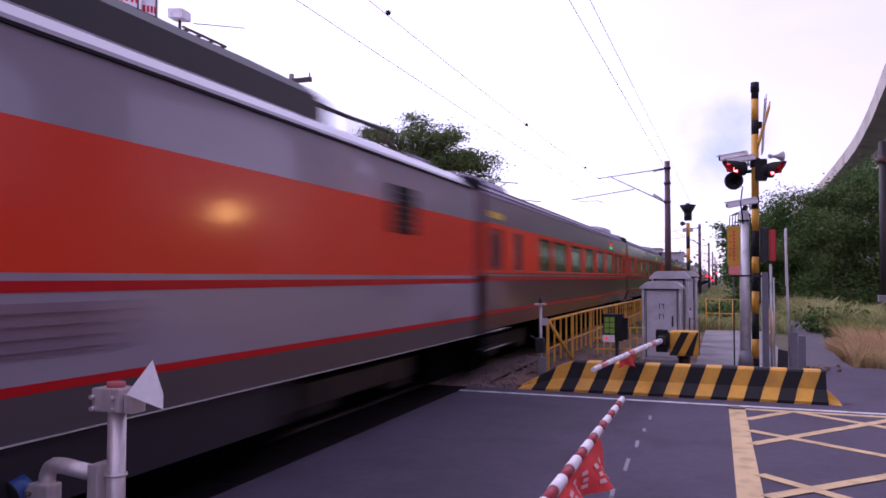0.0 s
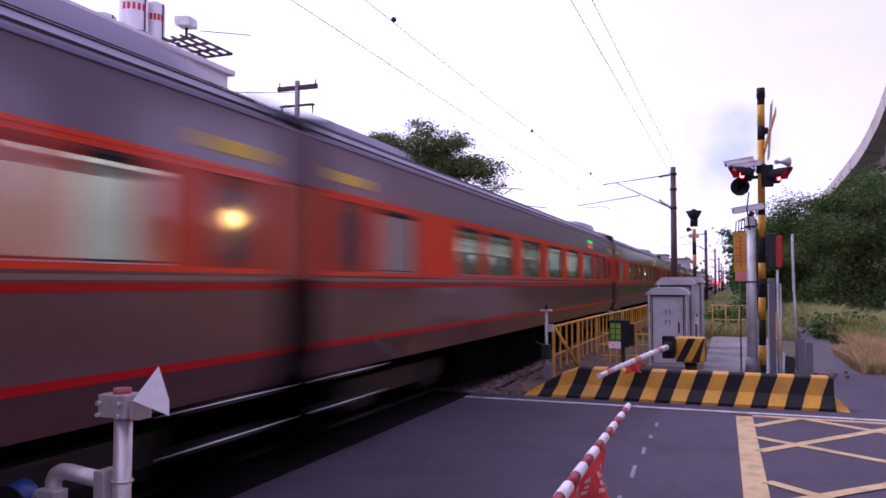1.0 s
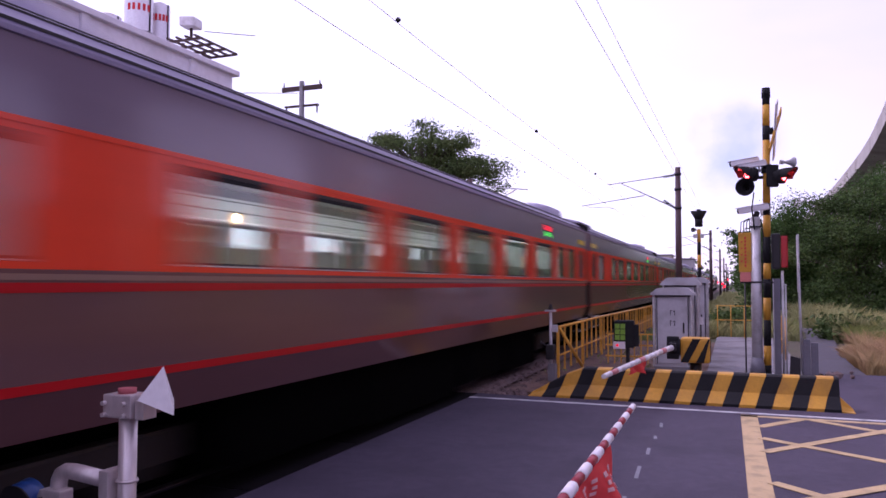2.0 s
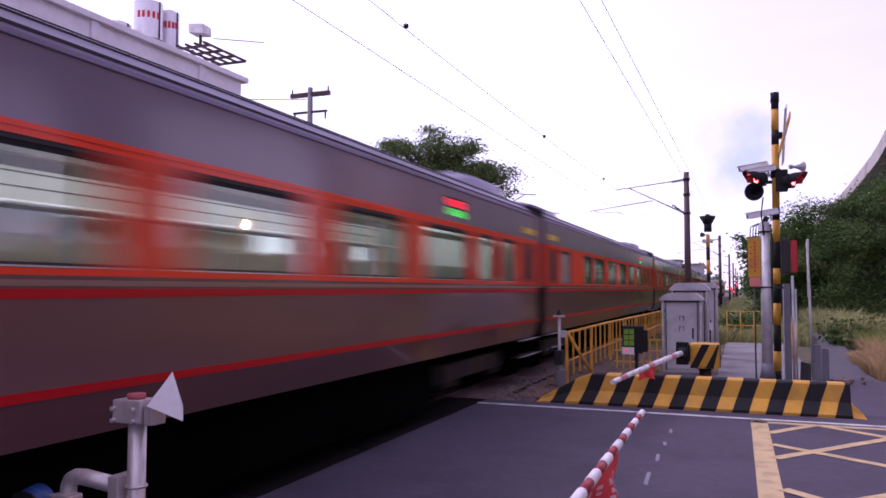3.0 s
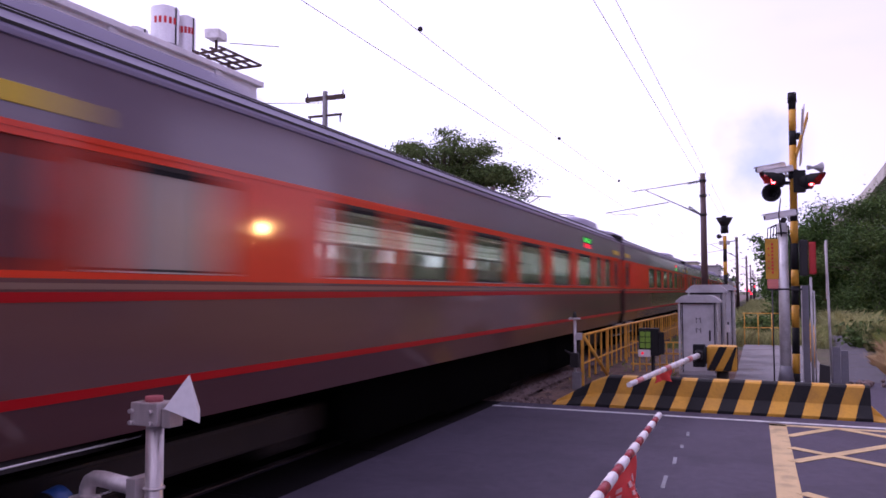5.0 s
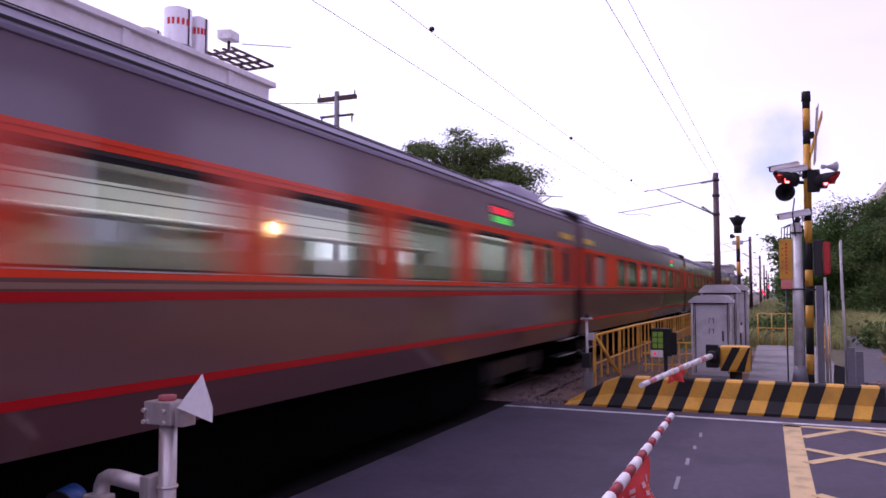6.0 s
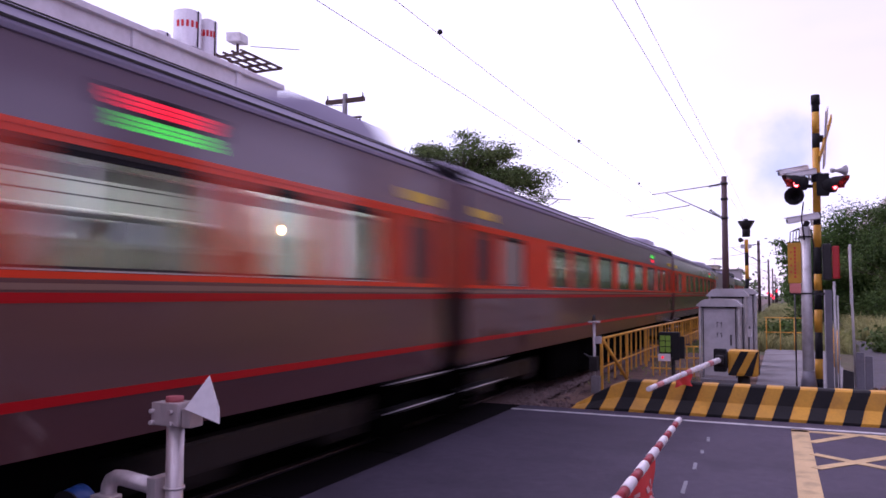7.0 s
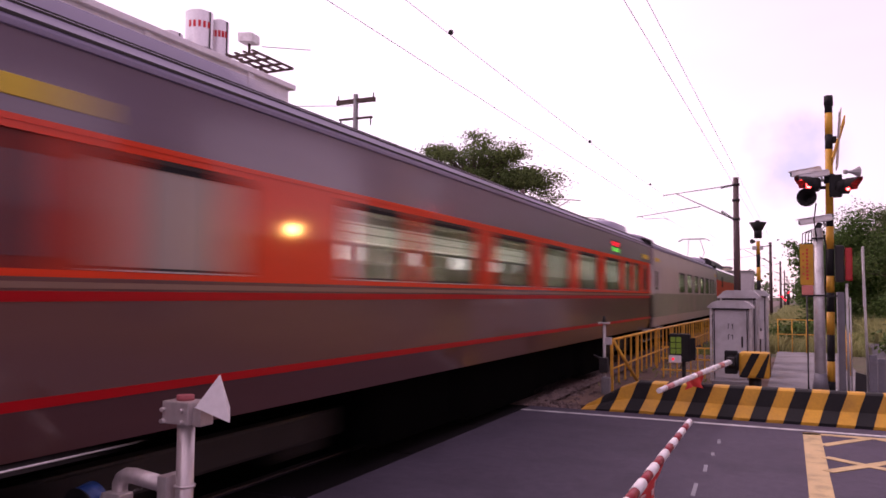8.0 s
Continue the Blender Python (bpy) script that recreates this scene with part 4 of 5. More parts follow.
for y, a, b in rows:
    cur = [bm.verts.new((a, y, -0.012)), bm.verts.new((b, y, -0.012))]
    if prev:
        bm.faces.new((prev[0], prev[1], cur[1], cur[0]))
    prev = cur
solid("path", bm, M["path"], "worn asphalt path leading off beside the grass", "path", kind="structure")

# ---- crossing signal pole ----
PX, PY = 0.60, 15.6
sp = thing("crossing_signal", "tall black and yellow crossing signal pole with red lamps", "signal", at=(PX, PY, 0))
lean = lambda z: 0.05 * z / 5.36
Z = [0.0, 0.19, 0.55, 1.03, 1.44, 1.79, 2.09, 2.58, 2.99, 3.22, 4.41, 4.68, 5.08, 5.36]
for i, (a, b) in enumerate(zip(Z, Z[1:])):
    part("band", tube(B(), (lean(a), 0, a), (lean(b), 0, b), 0.066, 0.066, 20), M["black"] if i % 2 == 0 else M["yellow"], sp)
part("top_cap", tube(B(), (lean(5.3), 0, 5.22), (lean(5.3), 0, 5.40), 0.080, 0.074, 20), M["black"], sp)
part("foot_plate", box(B(), -0.16, 0.16, -0.16, 0.16, -0.02, 0.03, 0.006), M["galv"], sp)
# crossed boards
cross = part("cross_board", box(B(), 0.10, 0.17, -0.05, 0.05, 4.52, 4.64, 0.01), M["black"], sp)
for s, m_c in ((1, "white_paint"), (-1, "yellow")):
    bm = box(B(), -0.012, 0.012, -0.09, 0.09, -0.62, 0.62, 0.004)
    bmesh.ops.transform(bm, matrix=pose(0.20, 0.0, 4.58, s * 42, 9, -8), verts=bm.verts[:])
    part("board", bm, M[m_c], cross)
# flashing lamps either side of the pole
lh = part("lamp_crossbar", box(B(), -0.20, 0.42, -0.03, 0.03, 3.68, 3.74, 0.01), M["black"], sp)
part("lamp_backplate", box(B(), 0.03, 0.24, -0.16, 0.06, 3.52, 3.92, 0.02), M["black"], sp)
for x0, ang, lit in ((0.18, 62, "red_lamp"), (-0.16, -62, "red_lamp")):
    m4 = pose(x0, -0.06, 3.70 if ang > 0 else 3.76, 0, 0, ang)
    bm = tube(B(), (0, 0, 0), (0, -0.16, 0), 0.13, 0.14, 24)
    bmesh.ops.transform(bm, matrix=m4, verts=bm.verts[:])
    hd = part("lamp_head", bm, M["black"], sp)
    bm = tube(B(), (0, -0.165, 0), (0, -0.175, 0), 0.085, 0.07, 24)
    bmesh.ops.transform(bm, matrix=m4, verts=bm.verts[:])
    part("lens", bm, M[lit], hd, "glowing red lens")
    bm = B()
    seg = 14
    for k in range(seg):
        pts = []
        for q in (k, k + 1):
            a = radians(-20 + 220 * q / seg)
            for r in (0.140, 0.148):
                for yy in (-0.16, -0.16 - 0.26 * (0.45 + 0.55 * math.sin(max(0, min(math.pi, a))))):
                    pts.append(bm.verts.new((r * math.cos(a), yy, r * math.sin(a))))
        i0, i1, o0, o1, j0, j1, p0, p1 = pts
        for f4 in ((i0, i1, j1, j0), (o0, p0, p1, o1), (i1, o1, p1, j1)):
            bm.faces.new(f4)
    bmesh.ops.remove_doubles(bm, verts=bm.verts[:], dist=0.002)
    bmesh.ops.transform(bm, matrix=m4, verts=bm.verts[:])
    part("hood", bm, M["black"], hd)
# loudspeaker horns
def horn(parent, at, turn, size, material):
    bm = B()
    prof = [(0.0, 0.035), (0.10, 0.05), (0.22, 0.09), (0.32, 0.15), (0.36, 0.17)]
    for (a, r), (b, q) in zip(prof, prof[1:]):
        tube(bm, (0, -a * size, 0), (0, -b * size, 0), r * size, q * size, 20, caps=False)
    tube(bm, (0, 0.10 * size, 0), (0, 0, 0), 0.07 * size, 0.07 * size, 16)
    bmesh.ops.transform(bm, matrix=pose(*at, 0, 0, turn), verts=bm.verts[:])
    part("horn", bm, material, parent)
horn(sp, (-0.30, -0.02, 3.50), -8, 1.0, M["dark_metal"])
horn(sp, (0.33, 0.02, 3.98), 112, 0.58, M["grey_paint"])
# text board with unreadable print
tb = part("warning_board", box(B(), 0.10, 0.25, -0.10, 0.14, 1.98, 2.64, 0.03), M["dark_metal"], sp)
part("red_board", box(B(), 0.255, 0.375, -0.12, -0.09, 2.0, 2.60, 0.03), mat("red_board", (0.42, 0.03, 0.03), 0.4, vary=0.25, size=8), sp, "dull red lit board")
# cameras on the pole
def cctv(parent, at, turn, size=1.0):
    bm = box(B(), -0.26, 0.26, -0.055, 0.055, -0.05, 0.05, 0.018)
    mm = pose(*at, 0, -9, turn) @ Matrix.Scale(size, 4)
    bmesh.ops.transform(bm, matrix=mm, verts=bm.verts[:])
    c = part("camera_housing", bm, M["white_paint"], parent, "pale camera housing")
    bm = box(B(), -0.30, 0.24, -0.07, 0.07, 0.05, 0.062, 0.004)
    bmesh.ops.transform(bm, matrix=mm, verts=bm.verts[:])
    part("sun_shield", bm, M["white_paint"], c)
    bm = tube(B(), (-0.26, 0, 0), (-0.275, 0, 0), 0.04, 0.04, 16)
    bmesh.ops.transform(bm, matrix=mm, verts=bm.verts[:])
    part("lens", bm, M["black"], c)
    bm = tube(B(), (0.12, 0, -0.05), (0.12, 0, -0.15), 0.02)
    bmesh.ops.transform(bm, matrix=mm, verts=bm.verts[:])
    part("bracket", bm, M["galv"], c)
cctv(sp, (-0.34, 0.10, 4.03), 8)
cctv(sp, (-0.22, -0.12, 3.93), 8)
part("camera_arm", box(B(), -0.35, 0.02, -0.02, 0.14, 3.83, 3.87, 0.008), M["galv"], sp)
part("clamp_band", tube(B(), (lean(3.8), 0, 3.78), (lean(3.8), 0, 3.95), 0.088), M["black"], sp)

# pale post beside it with a camera and a hanging yellow sign
wp = thing("camera_post", "pale grey steel post with a camera and hanging yellow sign", "post", at=(0.425, 15.45, 0))
part("pole", tube(B(), (0, 0, 0.0), (0, 0, 2.95), 0.10, 0.085, 20), M["galv"], wp)
part("foot", tube(B(), (0, 0, -0.02), (0, 0, 0.34), 0.15, 0.10, 20), M["plate_steel"], wp)
cctv(wp, (-0.03, -0.04, 3.10), 6, 1.05)
part("neck", tube(B(), (0, 0, 2.95), (0.04, 0, 3.05), 0.05), M["dark_metal"], wp)
for z in (1.72, 2.75):
    part("band", tube(B(), (0, 0, z), (0, 0, z + 0.03), 0.105, 0.105, 20), M["dark_metal"], wp)
part("sign_arm", box(B(), -0.28, 0.30, -0.02, 0.02, 1.71, 1.745), M["dark_metal"], wp)
sign = part("sign", box(B(), -0.30, -0.08, -0.05, -0.02, 1.92, 2.66, 0.006), M["yellow"], wp, "yellow sign with unreadable red print")
part("sign_foot", box(B(), -0.28, -0.09, -0.048, -0.022, 1.74, 1.92, 0.02), mat("pink_tag", (0.62, 0.20, 0.17), 0.5, vary=0.1), wp)
for k in range(9):
    part("print_bar", box(B(), -0.20, -0.165, -0.053, -0.05, 2.02 + k * 0.065, 2.06 + k * 0.065), M["red_paint"], sign)
    if k % 2:
        part("print_bar", box(B(), -0.26, -0.235, -0.053, -0.05, 2.05 + k * 0.06, 2.08 + k * 0.06), M["red_paint"], sign)
for k in range(4):
    part("cable", sweep(B(), [(-0.26 + k * 0.05, -0.03, 2.66), (-0.25 + k * 0.05, -0.02, 2.86), (-0.10, 0, 2.93)], 0.009), M["black"], wp)
for pts in ([(0.09, -0.05, 2.9), (0.13, -0.08, 2.6), (0.12, -0.08, 2.2), (0.10, -0.06, 1.8)], [(-0.02, -0.10, 3.4), (-0.06, -0.10, 3.1), (-0.02, -0.11, 2.7)]):
    part("cable", sweep(B(), pts, 0.012), M["black"], wp)
part("thin_pole", tube(B(), (-0.20, -0.1, 0.0), (-0.20, -0.1, 1.72), 0.013), M["dark_metal"], wp)
cd = thing("cable_duct", "grey steel channel and conduit pipes beside the signal pole", "conduit", at=(0.765, 15.5, 0))
part("channel", prism(B(), [(-0.06, -0.02), (0.07, -0.02), (0.07, 1.80), (-0.06, 1.80)], -0.03, 0.05), M["plate_steel"], cd)
part("channel_lip", box(B(), -0.06, -0.045, -0.07, -0.03, -0.02, 1.80), M["galv"], cd)
for x, h, r in ((0.11, 1.95, 0.024), (0.16, 1.7, 0.014)):
    part("pipe", tube(B(), (x, 0, -0.02), (x, 0, h), r), M["galv"], cd)

# leaning thin post and guide plates at the path
tp = thing("thin_post", "thin weathered post with a narrow angled plate", "post", at=(1.15, 15.3, 0))
part("pole", tube(B(), (0.02, 0, -0.05), (-0.03, 0, 2.55), 0.022), M["galv"], tp)
part("plate", box(B(), -0.035, -0.01, -0.12, 0.12, 1.55, 2.60, 0.004), M["galv"], tp)
for i, (x, h) in enumerate(((1.06, 0.42), (1.22, 0.72), (1.35, 0.66))):
    g = solid("guide_plate", prism(B(), [(-0.12 if i == 0 else -0.06, 0), (0.06, 0), (0.06, h * 0.9 if i == 0 else h), (-0.05 if i else -0.10, h)], -0.04, 0.04), M["dark_metal"] if i == 0 else M["plate_steel"],
              "upright grey steel plate bolted by the path", "steel plate", at=(x, 15.1, 0))
rb = random.Random(4)
for i in range(9):
    bm = B()
    bmesh.ops.create_icosphere(bm, subdivisions=1, radius=rb.uniform(0.04, 0.09))
    for v in bm.verts:
        v.co *= rb.uniform(0.75, 1.2)
    solid("stone", bm, M["ballast"], "loose brown stone on the path edge", "stone", "stones by the path", at=(rb.uniform(1.45, 2.1), rb.uniform(15.4, 17.5), 0.02))

# ---- striped horn post behind the cabinets ----
hp = thing("horn_post", "striped post with a black funnel-shaped hood on top", "post", at=(-0.90, 24, 0))
for i in range(9):
    part("band", tube(B(), (0, 0, i * 0.38 - 0.1), (0, 0, (i + 1) * 0.38 - 0.1), 0.055, 0.055, 14), M["black"] if i % 2 else M["yellow"], hp)
part("hood", tube(B(), (0, 0, 3.40), (0, 0, 3.66), 0.11, 0.11, 16), M["black"], hp)
part("funnel", tube(B(), (0, 0, 3.62), (0, 0, 3.86), 0.11, 0.24, 16), M["black"], hp)
part("cap", box(B(), -0.06, 0.06, -0.06, 0.06, 3.86, 3.92, 0.01), M["dark_metal"], hp)
part("bracket", box(B(), -0.16, 0.14, -0.04, 0.04, 3.06, 3.18, 0.02), M["galv"], hp)
part("speaker", tube(B(), (-0.10, -0.05, 3.30), (-0.16, -0.16, 3.30), 0.04, 0.07), M["dark_metal"], hp)

# ---- catenary masts and wires ----
def mast(x, y, h, reach, label):
    ms = thing("catenary_mast", label, "mast", "catenary masts along the track", at=(x, y, 0))
    d = -1 if reach < 0 else 1
    r = abs(reach)
    part("column", tube(B(), (0, 0, -0.1), (0, 0, h), 0.15, 0.11, 16), M["mast"], ms)
    part("top_tube", tube(B(), (d * 0.1, 0, h - 0.32), (d * r * 0.72, 0, h - 0.62), 0.025), M["galv"], ms)
    part("brace_tube", tube(B(), (d * 0.1, 0, h - 1.75), (d * r * 0.58, 0, h - 0.58), 0.028), M["galv"], ms)
    part("register_tube", tube(B(), (d * r * 0.34, 0, h - 1.16), (d * r, 0, h - 1.52), 0.022), M["galv"], ms)
    bm = B()
    sweep(bm, [(d * r * 0.96, 0, h - 1.50), (d * r * 0.9, 0, h - 1.62), (d * r * 0.72, 0, h - 1.60), (d * r * 0.66, 0, h - 1.70)], 0.012)
    part("steady_arm", bm, M["galv"], ms)
    for a, b in (((0.16, h - 0.33), (0.62, h - 0.40)), ((0.14, h - 1.72), (0.60, h - 1.38))):
        bm = B()
        n = 9
        for k in range(n):
            u = k / n
            px, pz = a[0] + (b[0] - a[0]) * u, a[1] + (b[1] - a[1]) * u
            qx, qz = a[0] + (b[0] - a[0]) * (u + 0.6 / n), a[1] + (b[1] - a[1]) * (u + 0.6 / n)
            tube(bm, (d * px, 0, pz), (d * qx, 0, qz), 0.065, 0.045, 10)
        part("insulator", bm, M["dark_metal"], ms)
    for z in (h - 0.3, h - 0.95, h - 1.75):
        part("collar", tube(B(), (0, 0, z - 0.05), (0, 0, z + 0.05), 0.15, 0.15, 14), M["dark_metal"], ms)
    return ms


brown = "brown steel catenary mast with a bracket over the track"
mast(-2.10, 34.0, 6.67, -4.1, brown)
for x, y in ((-1.75, 73), (-1.50, 112), (-1.35, 150), (-1.2, 190), (-1.0, 232)):
    mast(x, y, 6.5, -3.8, "far brown catenary mast with a bracket over the track")
mast(-11.6, 34.5, 6.67, 3.9, "brown steel catenary mast on the far side of the track")


def wire(name, pts, r, label):
    bm = B()
    sweep(bm, pts, r, 6)
    return solid(name, bm, M["dark_metal"], label, "wire", "overhead wires")


def hung(x0, y0, z0, x1, y1, z1, sag, n=8):
    return [(x0 + (x1 - x0) * k / n, y0 + (y1 - y0) * k / n, z0 + (z1 - z0) * k / n - sag * 4 * (k / n) * (1 - k / n)) for k in range(n + 1)]
wire("contact_wire", [(-5.0, -30, 5.2), (-4.98, 7.5, 5.18), (-5.02, 34, 5.13), (-4.7, 73, 5.1), (-4.4, 150, 5.1)], 0.004, "dark contact wire over the track")
wire("messenger_wire", hung(-5.0, -10, 6.35, -5.0, 34, 6.05, 0.30) + hung(-5.0, 34, 6.05, -4.7, 73, 6.0, 0.3)[1:], 0.004, "dark messenger wire over the track")
wire("feeder_wire", [(-2.42, -25, 6.3), (-2.48, 12.7, 6.62), (-2.30, 34, 6.6), (-1.9, 73, 6.4), (-1.5, 150, 6.3)], 0.0055, "thin feeder wire along the masts")
wire("feeder_wire", [(-2.25, -25, 6.8), (-2.32, 14, 7.05), (-2.0, 34, 6.75), (-1.6, 73, 6.45)], 0.0055, "thin feeder wire along the masts")
for x, y, z in ((-5.0, 11.2, 5.96), (-5.0, 20.6, 5.91), (-5.0, 30.4, 6.05)):
    bm = B()
    bmesh.ops.create_icosphere(bm, subdivisions=2, radius=0.045)
    solid("wire_clamp", bm, M["dark_metal"], "small dark clamp on the overhead wire", "clamp", at=(x, y, z))
wire("side_wire", [(-24.4, 40, 13.2), (-22.5, 30.4, 10.8)], 0.02, "thin cable from the utility pole to the building")

# ---- far red signals and townscape at the vanishing end ----
fs = thing("far_signal", "distant railway signal post with red lights", "signal", at=(-0.75, 150, 0))
part("pole", tube(B(), (0, 0, -0.1), (0, 0, 3.0), 0.08), M["dark_metal"], fs)
for x, z in ((0.0, 2.5), (-0.95, 1.75), (-0.55, 1.2), (-1.6, 2.0)):
    part("lamp", tube(B(), (x, -0.1, z), (x, -0.14, z), 0.15), M["red_far"], fs, "red light")
    part("arm", box(B(), min(x, 0), max(x, 0) + 0.05, -0.05, 0.0, z - 0.03, z + 0.03), M["dark_metal"], fs)
far_wall = mat("far_wall", (0.42, 0.38, 0.40), 0.8, vary=0.1, size=0.3)
far_cream = mat("far_cream", (0.55, 0.48, 0.38), 0.8, vary=0.1, size=0.3)
rr = random.Random(11)
for i in range(12):
    x, y = -9 - rr.uniform(0, 30) - i * 3.5, 210 + rr.uniform(-25, 60)
    w, h = rr.uniform(7, 13), rr.uniform(6, 13)
    if i < 3:
        x, y, h, w = (-12, -18, -27)[i], 190 + 14 * i, (7.5, 9.0, 8.0)[i], 7
    hb = thing("far_house", "small pale distant building behind the railway", "building", "far buildings", at=(x, y, -0.1))
    part("wall", box(B(), -w / 2, w / 2, 0, 10, 0, h), far_cream if i % 2 else far_wall, hb)
    part("roof", box(B(), -w / 2 - 0.3, w / 2 + 0.3, -0.3, 10.3, h, h + 0.35), M["concrete"], hb)
    for fl in range(int(h // 3)):
        for c in range(int(w // 2.4)):
            part("window", box(B(), -w / 2 + 0.8 + c * 2.3, -w / 2 + 2.0 + c * 2.3, -0.05, 0.02, 1.0 + fl * 3, 2.2 + fl * 3), M["dark_metal"], hb)

# ---- flat-roofed building beyond the train, with tanks on its roof ----
plaster = mat("plaster", (0.80, 0.77, 0.82), 0.8, vary=0.10, size=0.6, dirt=(0.58, 0.54, 0.56), dirt_amount=0.5, bump=0.1)
bd = thing("factory_building", "pale plastered flat-roofed building beyond the railway", "building", at=(-22, 0, -0.1))
part("wall", box(B(), -18, 0, -30, 30.1, 0, 11.6), plaster, bd)
part("parapet_coping", box(B(), -18.2, 0.22, -30.2, 30.4, 11.6, 11.85, 0.03), plaster, bd)
for y in np.arange(-27, 29, 6.0):
    part("pier", box(B(), 0.0, 0.12, y, y + 0.35, 0, 11.6), plaster, bd)
for y in np.arange(-25, 28, 6.0):
    for z in (1.2, 4.8, 8.2):
        w_ = part("window", box(B(), 0.0, 0.06, y, y + 3.2, z, z + 1.6, 0.01), M["galv"], bd)
        for q in range(2):
            part("pane", box(B(), 0.055, 0.075, y + 0.08 + q * 1.56, y + 1.56 + q * 1.56, z + 0.08, z + 1.52), M["frosted"], w_)
steel_tank = mat("tank_steel", (0.66, 0.63, 0.66), 0.3, 0.6, vary=0.12, size=2)
def tank(at, r, h, label):
    tk = thing("water_tank", label, "water tank", "tanks on the roof", at=at)
    for s in (-1, 1):
        for q in (-1, 1):
            part("leg", tube(B(), (s * r * 0.6, q * r * 0.6, -2.0), (s * r * 0.6, q * r * 0.6, 0), 0.06), M["dark_metal"], tk)
    bm = B()
    n = 8
    for k in range(n):
        tube(bm, (0, 0, h * k / n), (0, 0, h * (k + 0.5) / n), r, r * 0.98, 28, False)
        tube(bm, (0, 0, h * (k + 0.5) / n), (0, 0, h * (k + 1) / n), r * 0.98, r, 28, False)
    bmesh.ops.remove_doubles(bm, verts=bm.verts[:], dist=0.001)
    part("shell", bm, steel_tank, tk)
    part("dome", tube(B(), (0, 0, h), (0, 0, h + 0.18), r, r * 0.35, 28), steel_tank, tk)
    for k in range(5):
        a = radians(-47 + (k - 2) * 20)
        bm = box(B(), -0.06, 0.06, -0.01, 0.01, h * 0.52, h * 0.70)
        bmesh.ops.transform(bm, matrix=Matrix.Rotation(a + math.pi / 2, 4, "Z") @ Matrix.Translation((0, -r - 0.005, 0)), verts=bm.verts[:])
        part("print_bar", bm, M["red_paint"], tk)
    part("ladder", box(B(), r, r + 0.03, -0.03, 0.03, 0, h), M["dark_metal"], tk)
    return tk
tank((-26.0, 28.3, 13.45), 0.66, 1.75, "tall steel water tank with red print on the roof")
tank((-26.0, 29.7, 13.45), 0.50, 1.75, "smaller steel water tank with red print on the roof")
tank((-26.5, 26.9, 12.9), 0.6, 0.9, "low steel water tank on the roof")
rk = thing("roof_rack", "rusty steel rack overhanging the building's roof corner", "rack", at=(-22, 0, 11.8))
for k in range(5):
    part("bar", box(B(), -2.6 + k * 0.5, -2.5 + k * 0.5, 28.0, 31.2, 1.05, 1.13), M["rust"], rk)
for y in (28.2, 29.1, 30.0, 30.9):
    part("cross_bar", box(B(), -2.7, -0.4, y, y + 0.1, 0.95, 1.05), M["rust"], rk)
for y in (28.4, 29.9):
    part("leg", box(B(), -1.6, -1.48, y, y + 0.12, 0, 0.95), M["rust"], rk)
ac = thing("roof_unit", "pale tilted metal box above the roof rack", "box unit", at=(-23.6, 29.1, 13.3))
bm = box(B(), -0.35, 0.35, -0.6, 0.6, 0.35, 0.78, 0.05)
bmesh.ops.transform(bm, matrix=pose(0, 0, 0, 8, 0, 20), verts=bm.verts[:])
part("case", bm, M["white_paint"], ac)
part("stem", tube(B(), (0, 0, -0.2), (0, 0, 0.4), 0.07), M["rust"], ac)
part("aerial", tube(B(), (0.3, 0.6, 0.35), (1.2, 3.4, 0.9), 0.02), M["dark_metal"], ac)
# utility pole
up = thing("utility_pole", "concrete utility pole with two crossarms and insulators", "utility pole", at=(-24.2, 40, 0))
part("pole", tube(B(), (0, 0, -0.1), (0, 0, 13.9), 0.22, 0.15, 14), M["concrete"], up)
for z, w_ in ((13.35, 1.35), (12.35, 1.15)):
    bm = box(B(), -w_, w_, -0.10, 0.10, z, z + (0.26 if z > 13 else 0.10))
    arm = part("crossarm", bm, M["rust"], up)
    for s in (-1, 1):
        part("insulator", tube(B(), (s * w_ * 0.92, 0, z + 0.1), (s * w_ * 0.92, 0, z + 0.55 if z > 13 else z - 0.45), 0.06, 0.03), M["dark_metal"], arm)
# unseen wall added, closing the track's far side to darken beneath the train
solid("wall_west", box(B(), -13.3, -13.0, -60, 200, -0.1, 2.2), M["concrete"], "plain concrete wall added unseen beyond the track for shade", "wall", kind="structure")

# ---- viaduct ----
vd = thing("viaduct", "curved concrete road viaduct above the trees", "viaduct")
# the near bends are unseen, added so the deck screens the right-hand sky
EDGE = [(14.4, 190), (14.4, 150), (14.2, 128), (13.2, 93), (11.9, 73), (10.4, 56.6), (9.8, 46), (10.6, 34), (13.5, 18), (18, 2), (24, -16), (34, -40)]
SECT = [(0.0, 16.0), (0.25, 16.0), (0.25, 14.9), (9.6, 14.9), (9.6, 16.0), (9.9, 16.0), (9.9, 14.5), (8.2, 14.2), (7.4, 12.6), (2.5, 12.6), (1.7, 14.2), (0.0, 14.5)]
def smooth_edge(pts, n):
    out = []
    for i in range(len(pts) - 1):
        p = [Vector(pts[max(0, min(len(pts) - 1, i + q))]) for q in (-1, 0, 1, 2)]
        for k in range(n):
            t = k / n
            out.append(0.5 * ((2 * p[1]) + (p[2] - p[0]) * t + (2 * p[0] - 5 * p[1] + 4 * p[2] - p[3]) * t * t + (3 * p[1] - p[0] - 3 * p[2] + p[3]) * t ** 3))
    return out + [Vector(pts[-1])]
path_v = smooth_edge(EDGE, 5)
bm = B()
prev = None
